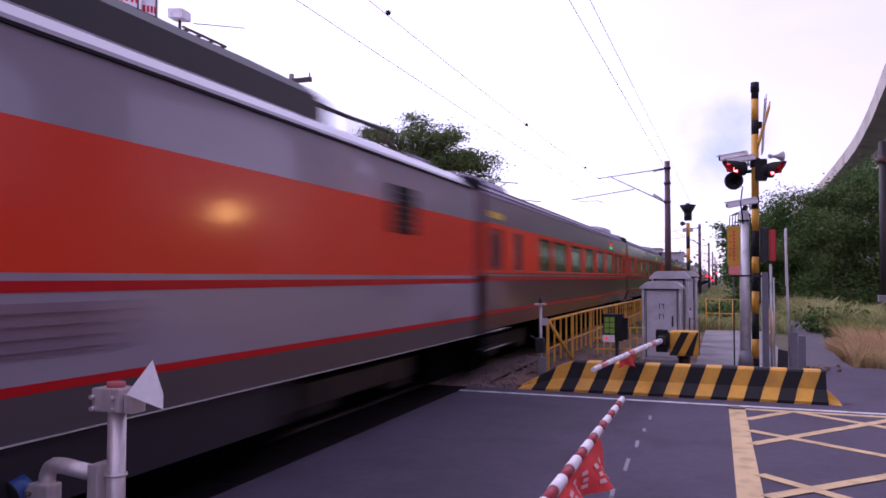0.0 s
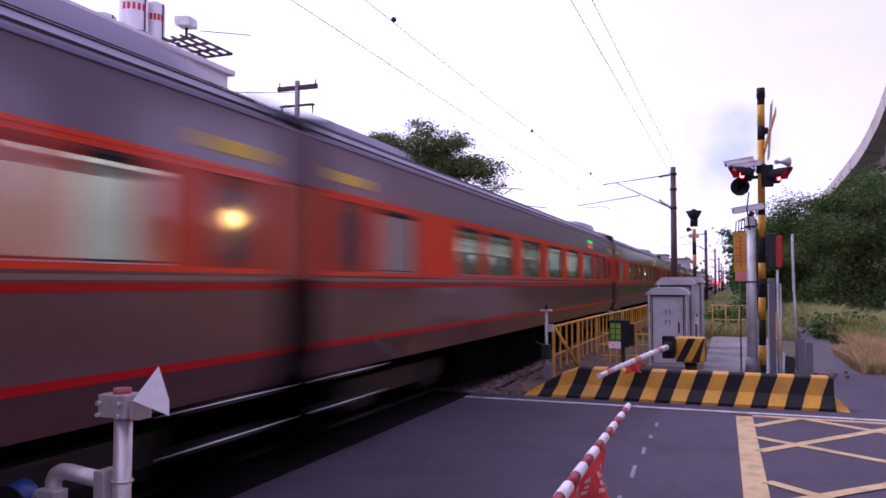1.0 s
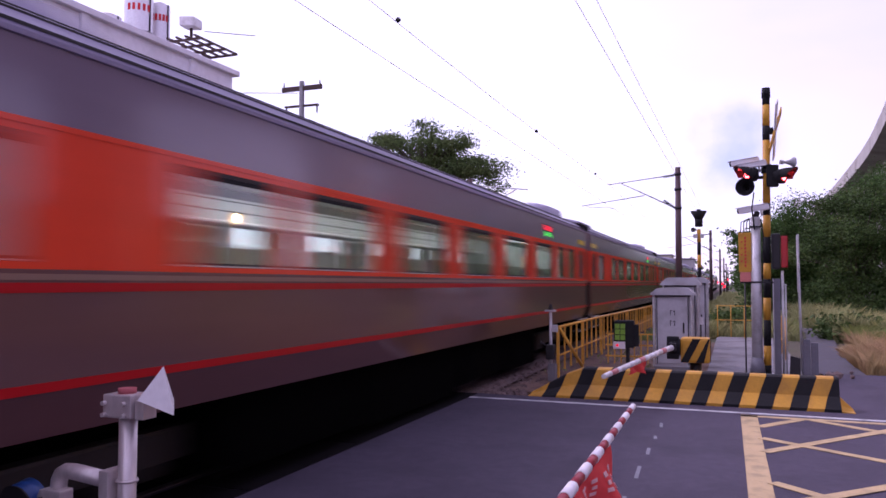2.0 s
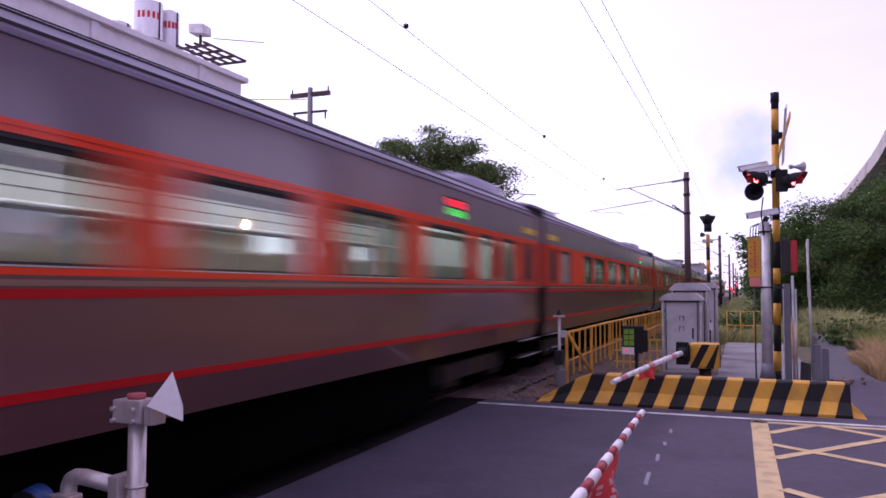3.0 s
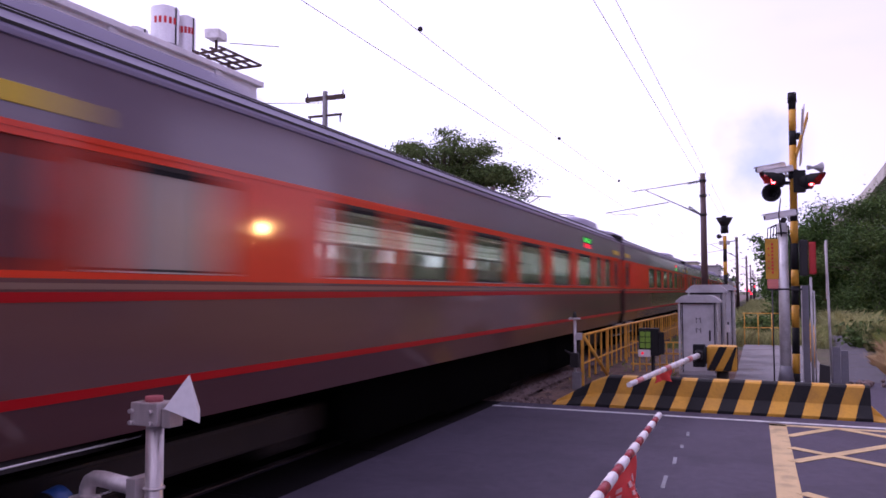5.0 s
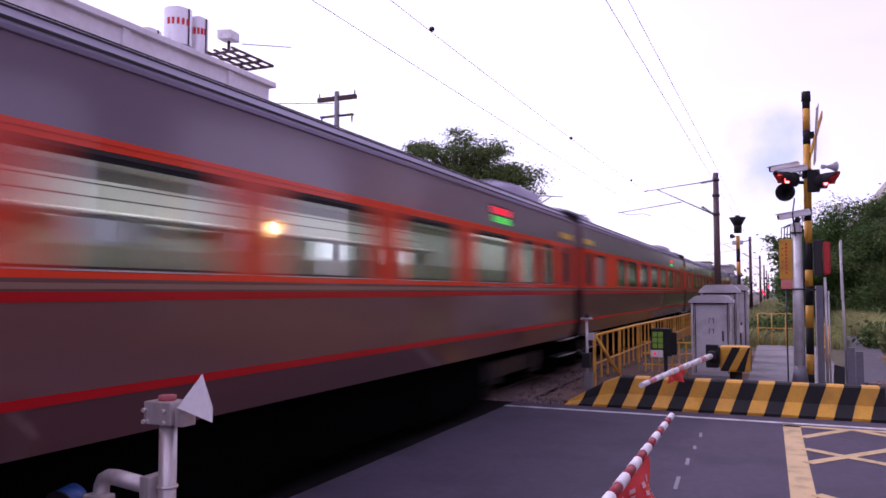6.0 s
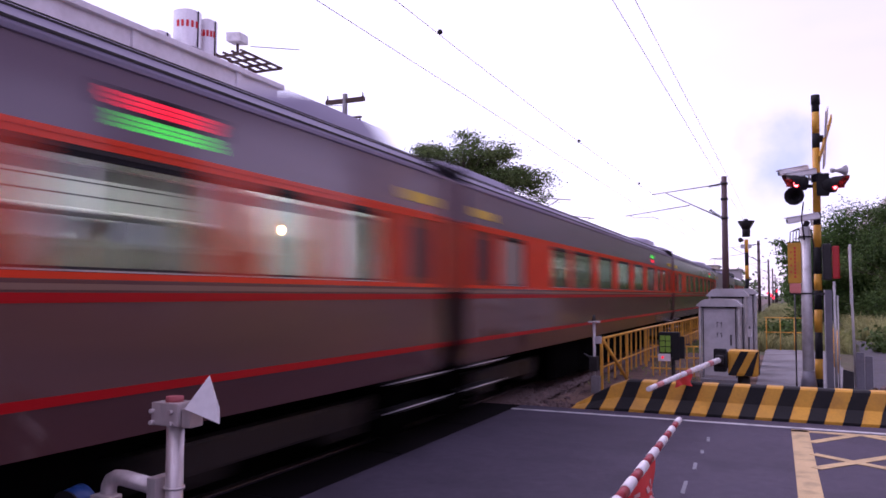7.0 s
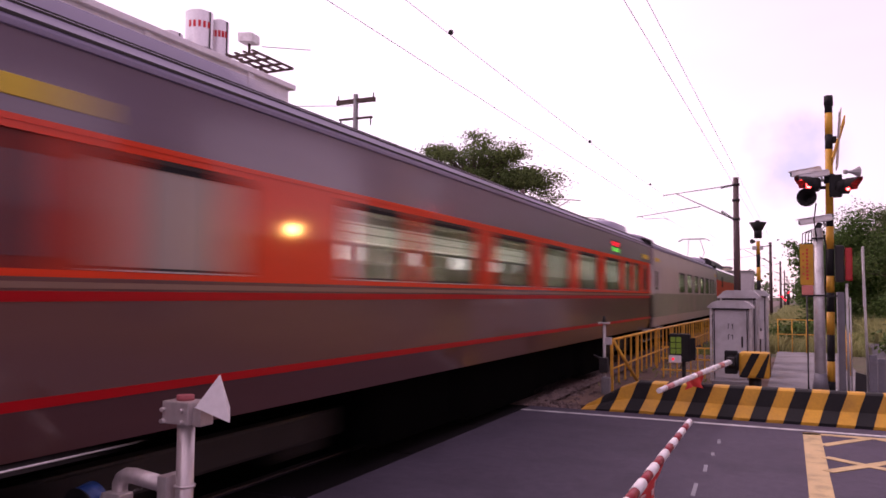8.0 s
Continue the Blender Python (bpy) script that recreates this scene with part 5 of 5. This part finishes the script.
for i, p in enumerate(path_v):
    d = (path_v[min(i + 1, len(path_v) - 1)] - path_v[max(i - 1, 0)]).normalized()
    n = Vector((-d.y, d.x))
    if n.x < 0:
        n = -n
    ring = [bm.verts.new((p.x + n.x * o, p.y + n.y * o, z)) for o, z in SECT]
    if prev:
        for k in range(len(SECT)):
            bm.faces.new((prev[k], prev[(k + 1) % len(SECT)], ring[(k + 1) % len(SECT)], ring[k]))
    prev = ring
part("deck", bm, mat("viaduct_concrete", (0.42, 0.39, 0.36), 0.85, vary=0.12, size=0.5, dirt=(0.24, 0.21, 0.18), dirt_amount=0.7, bump=0.2), vd)
for i in range(2, len(path_v) - 1, 6):
    p = path_v[i]
    part("pier", box(B(), p.x + 3.4, p.x + 6.6, p.y - 1.0, p.y + 1.0, -0.1, 12.0, 0.1), M["concrete"], vd)
    part("pier_head", prism(B(), [(p.x + 3.4, 11.4), (p.x + 6.6, 11.4), (p.x + 8.2, 13.05), (p.x + 1.8, 13.05)], p.y - 1.1, p.y + 1.1), M["concrete"], vd)


# ---- plants ----
def leaf_mat(name, color, spread=0.45):
    m = bpy.data.materials.new(name)
    m.use_nodes = True
    n, l = m.node_tree.nodes, m.node_tree.links
    b = n["Principled BSDF"]
    b.inputs["Roughness"].default_value = 0.65
    b.inputs["Specular IOR Level"].default_value = 0.2
    ge = n.new("ShaderNodeNewGeometry")
    r = n.new("ShaderNodeMapRange")
    r.inputs["To Min"].default_value, r.inputs["To Max"].default_value = 1 - spread, 1 + spread
    l.new(ge.outputs["Random Per Island"], r.inputs["Value"])
    co, no = n.new("ShaderNodeTexCoord"), n.new("ShaderNodeTexNoise")
    no.inputs["Scale"].default_value = 0.9
    l.new(co.outputs["Object"], no.inputs["Vector"])
    hr = n.new("ShaderNodeMapRange")
    hr.inputs["To Min"].default_value, hr.inputs["To Max"].default_value = 0.46, 0.54
    l.new(no.outputs["Fac"], hr.inputs["Value"])
    h = n.new("ShaderNodeHueSaturation")
    h.inputs["Color"].default_value = (*color, 1)
    l.new(r.outputs["Result"], h.inputs["Value"])
    l.new(hr.outputs["Result"], h.inputs["Hue"])
    l.new(h.outputs["Color"], b.inputs["Base Color"])
    tr = n.new("ShaderNodeBsdfTranslucent")
    l.new(h.outputs["Color"], tr.inputs["Color"])
    mx = n.new("ShaderNodeMixShader")
    mx.inputs[0].default_value = 0.25
    l.new(b.outputs[0], mx.inputs[1])
    l.new(tr.outputs[0], mx.inputs[2])
    l.new(mx.outputs[0], n["Material Output"].inputs["Surface"])
    return m


LEAF = leaf_mat("leaf_green", (0.064, 0.125, 0.030), 0.6)
LEAF2 = leaf_mat("leaf_olive", (0.072, 0.122, 0.034), 0.6)
FEATHER = leaf_mat("leaf_feathery", (0.115, 0.165, 0.055), 0.5)
LEAF3 = leaf_mat("leaf_far", (0.070, 0.100, 0.045))
BLOOM = leaf_mat("pale_bloom", (0.62, 0.56, 0.55), 0.2)
GRASS = leaf_mat("grass_green", (0.225, 0.265, 0.085), 0.4)
PALE = leaf_mat("grass_pale", (0.33, 0.34, 0.15), 0.4)
DRY = leaf_mat("grass_dry", (0.43, 0.30, 0.155), 0.35)
BARK = mat("bark", (0.10, 0.08, 0.065), 0.9, vary=0.3, size=5, bump=0.6, bump_size=25)


def quads(name, centers, sizes, rng, flat=0.5, long=2.0):
    """Many small leaves, each a bent quad of its own, joined into one mesh."""
    n = len(centers)
    d = rng.normal(size=(n, 3))
    d[:, 2] *= flat
    d /= np.linalg.norm(d, axis=1)[:, None]
    o = np.cross(d, rng.normal(size=(n, 3)))
    o /= np.linalg.norm(o, axis=1)[:, None]
    up = np.cross(d, o) * 0.15
    s = sizes[:, None]
    v = np.stack([centers - d * s * long / 2, centers + o * s / 2 + up * s, centers + d * s * long / 2, centers - o * s / 2 + up * s], 1).reshape(-1, 3)
    f = np.arange(4 * n).reshape(-1, 4)
    me = bpy.data.meshes.new(name)
    me.from_pydata(v.tolist(), [], f.tolist())
    return me


def tree(at, blobs, leaves, leaf, material, label, seed, clumps=60, name="tree", bloom=0, spread=0.42):
    """Trunk, limbs to every clump, and a crown of small leaves gathered in clumps; blobs are (x, y, z, rx, ry, rz)."""
    rng = np.random.default_rng(seed)
    tr = thing(name, label, "tree" if name == "tree" else "shrub", "trees by the railway", at=at)
    cs = []
    wts = np.array([b[3] * b[4] * b[5] for b in blobs])
    for i in rng.choice(len(blobs), clumps, p=wts / wts.sum()):
        b = blobs[i]
        d = rng.normal(size=3)
        d /= np.linalg.norm(d)
        cs.append(np.array(b[:3]) + d * np.array(b[3:]) * rng.uniform(0.45, 1.0))
    cs = np.array(cs)
    top = min(b[2] for b in blobs)
    bm = B()
    h = max(0.4, top)
    pts = [Vector((0, 0, -0.15)), Vector((0.05, 0.02, h * 0.5)), Vector((-0.03, 0.06, h))]
    r = 0.05 + 0.035 * h
    for a, b, ra, rb_ in ((pts[0], pts[1], r * 1.25, r), (pts[1], pts[2], r, r * 0.75)):
        tube(bm, a, b, ra, rb_, 10)
    part("trunk", bm, BARK, tr)
    bm = B()
    for c in cs:
        c = Vector(c)
        mid = pts[2].lerp(c, 0.5) + Vector((0, 0, 0.15 * (c - pts[2]).length))
        tube(bm, pts[2], mid, r * 0.35, r * 0.16, 6, False)
        tube(bm, mid, c, r * 0.16, 0.012, 6, False)
    part("branching", bm, BARK, tr)
    per = leaves // clumps
    pos = []
    for c in cs:
        k = spread * rng.uniform(0.7, 1.3)
        pos.append(c + rng.normal(size=(per, 3)) * np.array([k, k, k * 0.5]))
    pos = np.concatenate(pos)
    me = quads("crown", pos, leaf * rng.uniform(0.6, 1.3, len(pos)), rng)
    me.materials.append(material)
    cr = new("crown", me)
    cr.parent = tr
    if bloom:
        idx = rng.choice(len(cs), bloom)
        pos = np.concatenate([cs[i] + np.array([rng.normal() * 0.3, -0.55, 0.3]) + rng.normal(size=(26, 3)) * 0.11 for i in idx])
        me = quads("bloom", pos, 0.07 * rng.uniform(0.7, 1.3, len(pos)), rng, 1.0, 1.3)
        me.materials.append(BLOOM)
        ob = new("bloom", me)
        ob.parent = tr
        tagged(ob, "pale pinkish blossom", kind="stuff")
    return tr


# lone tree beyond the train
tree((-15.4, 38, 0.45), [(-0.3, 0, 8.3, 1.7, 1.6, 1.1), (0.1, 0, 9.6, 0.8, 0.8, 0.8), (1.9, 0, 8.7, 1.3, 1.2, 0.6), (-2.3, 0, 8.9, 1.2, 1.0, 0.5), (3.2, 0, 7.2, 1.2, 1.1, 0.7), (1.2, 0, 7.2, 2.0, 1.6, 1.0), (3.9, 0, 6.4, 0.8, 0.8, 0.5)],
     30000, 0.068, FEATHER, "feathery green tree rising behind the train", 3, 120, spread=0.33)
# dense trees to the right of the path
WOODS = [(3.1, 41, 5.6, 1.9), (5.2, 38, 6.1, 2.3), (7.6, 40, 7.3, 2.4), (8.8, 35.5, 5.4, 2.1), (10.6, 38, 8.4, 2.5), (4.5, 47, 5.2, 2.3), (7.5, 52, 7.2, 2.6), (12, 48, 8.6, 3.0)]
for i, (x, y, h, r) in enumerate(WOODS):
    near_row = i < 5
    tree((x, y, -0.1), [(0, 0, h - 0.8 * r * 0.75, r, r, r * 0.75), (-0.4 * r, -0.3 * r, h * 0.45, r * 0.95, r * 0.8, r * 0.7), (0.5 * r, 0.2, h * 0.5, r * 0.9, r * 0.8, r * 0.8), (0, -0.5 * r, h * 0.22, r * 1.05, r * 0.7, h * 0.2)],
         54000 if near_row else 18000, 0.058, (LEAF, LEAF2)[i % 2], "dense dark green tree in the thicket by the path", 20 + i, 95, bloom=9 if i in (2, 3, 4) else (5 if near_row else 0), spread=0.45)
# a sprig of the thicket beside the signal post, farther off
tree((1.2, 60, -0.1), [(0, 0, 4.6, 1.1, 1.0, 0.9), (-0.9, 0, 5.6, 0.7, 0.6, 0.35), (0.2, 0, 2.6, 1.0, 1.0, 1.5)], 4500, 0.14, LEAF, "slender roadside tree beyond the pad", 41, 40, spread=0.34)
# thicket running on beside the line into the distance
rng = np.random.default_rng(17)
pos, trunks = [], B()
for i in range(260):
    y = 58 + 200 * rng.random() ** 1.1
    x = 2.6 + 0.004 * y + 7.5 * rng.random() ** 1.3
    h = rng.uniform(3.5, 5.5) + 0.014 * y
    tube(trunks, (x, y, -0.15), (x + rng.normal() * 0.2, y, h * 0.8), 0.11, 0.04, 6, False)
    for q in range(7):
        c = np.array([x + rng.normal() * 0.8, y + rng.normal() * 0.9, h * rng.uniform(0.12, 0.95)])
        pos.append(c + rng.normal(size=(38, 3)) * np.array([0.55, 0.55, 0.35]))
strip = thing("thicket", "dense dark green thicket running along the line", "woods", kind="stuff")
part("trunks", trunks, BARK, strip)
me = quads("crown", np.concatenate(pos), 0.26 * rng.uniform(0.6, 1.3, 38 * len(pos)), rng)
me.materials.append(LEAF)
cr = new("crown", me)
cr.parent = strip
# shrubs at the foot of the thicket
for i, (x, y, r, h) in enumerate(((3.3, 27, 0.8, 0.75), (7.4, 30, 1.2, 1.0), (1.7, 45, 1.0, 1.5), (0.4, 30.5, 0.6, 0.7), (-0.2, 29.6, 0.5, 0.6))):
    tree((x, y, -0.1), [(0, 0, h * 0.55, r, r * 0.8, h * 0.45)], 2600, 0.10, (LEAF2, LEAF)[i % 2], "low leafy shrub in the rough grass", 60 + i, 26, "shrub", spread=0.26)
# far woods closing the distance
rng = np.random.default_rng(5)
pos = []
for i in range(420):
    a = rng.uniform(-1.35, 1.35)
    dist = rng.uniform(260, 420)
    c = np.array([math.sin(a) * dist, math.cos(a) * dist, rng.uniform(0.5, 7.0)])
    if abs(c[0] + 5) < 7:
        continue
    pos.append(c + rng.normal(size=(60, 3)) * np.array([3.5, 3.0, 1.6]))
me = quads("far_woods", np.concatenate(pos), 1.1 * rng.uniform(0.6, 1.3, sum(len(p) for p in pos)), rng)
me.materials.append(LEAF3)
tagged(new("far_woods", me), "dim green woods at the end of the line", "woods", kind="stuff")


def grass(name, spots, n, height, width, material, label, seed):
    """Bent blades scattered over rectangles (x0, x1, y0, y1, weight, lean)."""
    rng = np.random.default_rng(seed)
    w = np.array([s[4] for s in spots], float)
    pick = rng.choice(len(spots), n, p=w / w.sum())
    s = np.array([q[:4] for q in spots])[pick]
    base = np.stack([rng.uniform(s[:, 0], s[:, 1]), rng.uniform(s[:, 2], s[:, 3]), np.full(n, -0.12)], 1)
    patch = 0.55 + 0.45 * np.sin(base[:, 0] * 2.1 + np.sin(base[:, 1] * 0.8)) * np.sin(base[:, 1] * 0.9 + base[:, 0])
    h = height * (0.45 + 0.55 * patch) * rng.uniform(0.6, 1.25, n)
    a = rng.uniform(0, math.tau, n)
    side = np.stack([np.cos(a), np.sin(a), np.zeros(n)], 1) * (width * rng.uniform(0.6, 1.4, n))[:, None]
    lean = rng.normal(size=(n, 3)) * np.array([0.28, 0.28, 0.0])
    up = np.array([0, 0, 1.0])
    mid = base + (up + lean * 0.5) * (h * 0.55)[:, None]
    tip = base + (up * 0.95 + lean * 1.6) * h[:, None]
    v = np.stack([base - side, base + side, mid + side * 0.7, tip, mid - side * 0.7], 1).reshape(-1, 3)
    f = np.arange(5 * n).reshape(-1, 5)
    me = bpy.data.meshes.new(name)
    me.from_pydata(v.tolist(), [], f.tolist())
    me.materials.append(material)
    return tagged(new(name, me), label, "grass", kind="stuff")


grass("grass", [(-1.6, 2.0, 26.6, 40, 3, 0), (-1.6, 2.3, 40, 75, 2.5, 0), (-1.5, 4, 75, 150, 1.5, 0)], 56000, 0.66, 0.011, PALE, "pale green rough grass behind the pad", 1)
grass("grass", [(3.2, 4.2, 23.5, 33, 3, 0), (3.6, 12, 24, 36, 4, 0), (1.3, 2.0, 27, 36, 1.5, 0)], 60000, 0.60, 0.008, GRASS, "rough green grass beside the path", 2)
grass("dry_grass", [(3.0, 6.0, 17.6, 24.5, 3, 0), (2.42, 3.2, 16.7, 21, 0.9, 0), (4, 9, 18, 25, 2, 0)], 46000, 0.62, 0.006, DRY, "tall dry straw-coloured grass beside the path", 3)
grass("dry_grass", [(6, 12, 17, 30, 2, 0), (12, 26, 16.6, 38, 3, 0)], 42000, 0.85, 0.016, DRY, "tall dry straw field beyond the path", 7)
grass("weeds", [(-3.4, -1.5, 14.5, 24, 1, 0), (-2.9, -2.0, 24, 34, 1, 0)], 2200, 0.20, 0.012, GRASS, "short weeds at the fence and cabinets", 4)
grass("tall_grass", [(2.9, 8, 26, 33, 3, 0), (8, 14, 25, 32, 2, 0), (2.6, 3.6, 33, 39, 0.8, 0)], 42000, 1.05, 0.009, PALE, "tall pale green reeds before the thicket", 6)
# pale guard rail in the grass
gr = thing("guard_rail", "pale concrete guard rail half hidden in the grass", "guard rail", at=(4.25, 25, 0))
part("rail", box(B(), 0, 5.5, -0.1, 0.1, 1.0, 1.2, 0.02), M["concrete"], gr)
for x in (0.4, 2.6, 4.8):
    part("post", box(B(), x - 0.12, x + 0.12, -0.1, 0.1, -0.1, 1.0, 0.02), M["concrete"], gr)
# dark lattice pole at the thicket's edge
lpole = thing("lamp_post", "dark slender pole rising from the thicket", "post", at=(5.75, 32.5, 0))
part("pole", tube(B(), (0, 0, -0.1), (0, 0, 6.8), 0.16, 0.13, 12), M["dark_metal"], lpole)
part("collar", tube(B(), (0, 0, 6.0), (0, 0, 6.25), 0.18, 0.18, 12), M["rust"], lpole)

# ---- ballast stones along the visible edge of the track ----
rs = random.Random(8)
stones = []
for k in range(5):
    bm = B()
    bmesh.ops.create_icosphere(bm, subdivisions=1, radius=0.035)
    for v in bm.verts:
        v.co *= rs.uniform(0.7, 1.25)
    stones.append(mesh_of(bm, "ballast_stone", M["ballast"]))
bed = bpy.data.objects["ballast_bed"]
for k in range(300):
    ob = new("ballast_stone", stones[k % 5])
    ob.parent = bed
    ob.location = (rs.uniform(TRACK_X + 1.0, -3.1), 11.5 + rs.random() ** 1.5 * 5.5, rs.uniform(-0.08, -0.02))
    ob.rotation_euler = (rs.uniform(0, 3), rs.uniform(0, 3), rs.uniform(0, 3))
    ob.scale = [rs.uniform(0.7, 1.5)] * 3
rng = np.random.default_rng(9)
cv, cf = [], []
octa = np.array([(1, 0, 0), (0, 1, 0), (-1, 0, 0), (0, -1, 0), (0, 0, 1), (0, 0, -1)], float)
tri = np.array([(0, 1, 4), (1, 2, 4), (2, 3, 4), (3, 0, 4), (1, 0, 5), (2, 1, 5), (3, 2, 5), (0, 3, 5)])
for k in range(6000):
    y = 11.5 + rng.random() ** 1.6 * 40
    c = np.array([rng.uniform(TRACK_X - 0.4, -3.05), y, rng.uniform(-0.09, -0.03)])
    cv.append(octa * rng.uniform(0.02, 0.055, (6, 1)) + rng.normal(size=(6, 3)) * 0.008 + c)
    cf.append(tri + 6 * k)
me = bpy.data.meshes.new("ballast_gravel")
me.from_pydata(np.concatenate(cv).tolist(), [], np.concatenate(cf).tolist())
me.materials.append(M["ballast"])
tagged(new("ballast_gravel", me), "loose brown crushed stone beside the rail", "gravel", kind="stuff")

# ---- warm street lamp off the road, mirrored in the passing cars ----
sl = thing("street_lamp", "street lamp with a warm glowing bulb on a steel post", "street lamp", at=(12.2, 27.1, 0))
part("post", tube(B(), (0.5, 0, -0.1), (0.5, 0, 4.6), 0.07, 0.05), M["galv"], sl)
bm = B()
sweep(bm, [(0.5, 0, 4.6), (0.35, 0, 4.75), (0.0, -0.1, 4.72)], 0.03)
part("arm", bm, M["galv"], sl)
part("shade", tube(B(), (0, -0.1, 4.72), (0, -0.1, 4.56), 0.08, 0.28, 18, True), M["dark_metal"], sl)
bm = B()
bmesh.ops.create_uvsphere(bm, u_segments=16, v_segments=10, radius=0.17)
bmesh.ops.translate(bm, verts=bm.verts[:], vec=(0, -0.1, 4.40))
part("bulb", bm, M["sodium"], sl, "warm glowing bulb")

# ---- plain unseen houses added to close the place behind and beside the camera ----
# the added ochre pair warms what the car sides mirror
ochre = mat("ochre_brick", (0.42, 0.22, 0.12), 0.8, vary=0.2, size=1.5, bump=0.2, dirt=(0.22, 0.12, 0.08), dirt_amount=0.5)
for x, y, w_, d_, h, skin in ((16, -26, 20, 10, 9, plaster), (-8, -30, 18, 10, 8, plaster), (36, 4, 10, 34, 6.0, ochre), (40, 44, 12, 40, 6.5, ochre)):
    hb = thing("house", "plain plastered house added unseen across the road" if skin is plaster else "plain ochre brick house added unseen for warm reflections", "building", "houses behind the road", at=(x, y, -0.1))
    part("wall", box(B(), -w_ / 2, w_ / 2, -d_ / 2, d_ / 2, 0, h), skin, hb)
    part("roof", box(B(), -w_ / 2 - 0.3, w_ / 2 + 0.3, -d_ / 2 - 0.3, d_ / 2 + 0.3, h, h + 0.4), M["concrete"], hb)


motions()
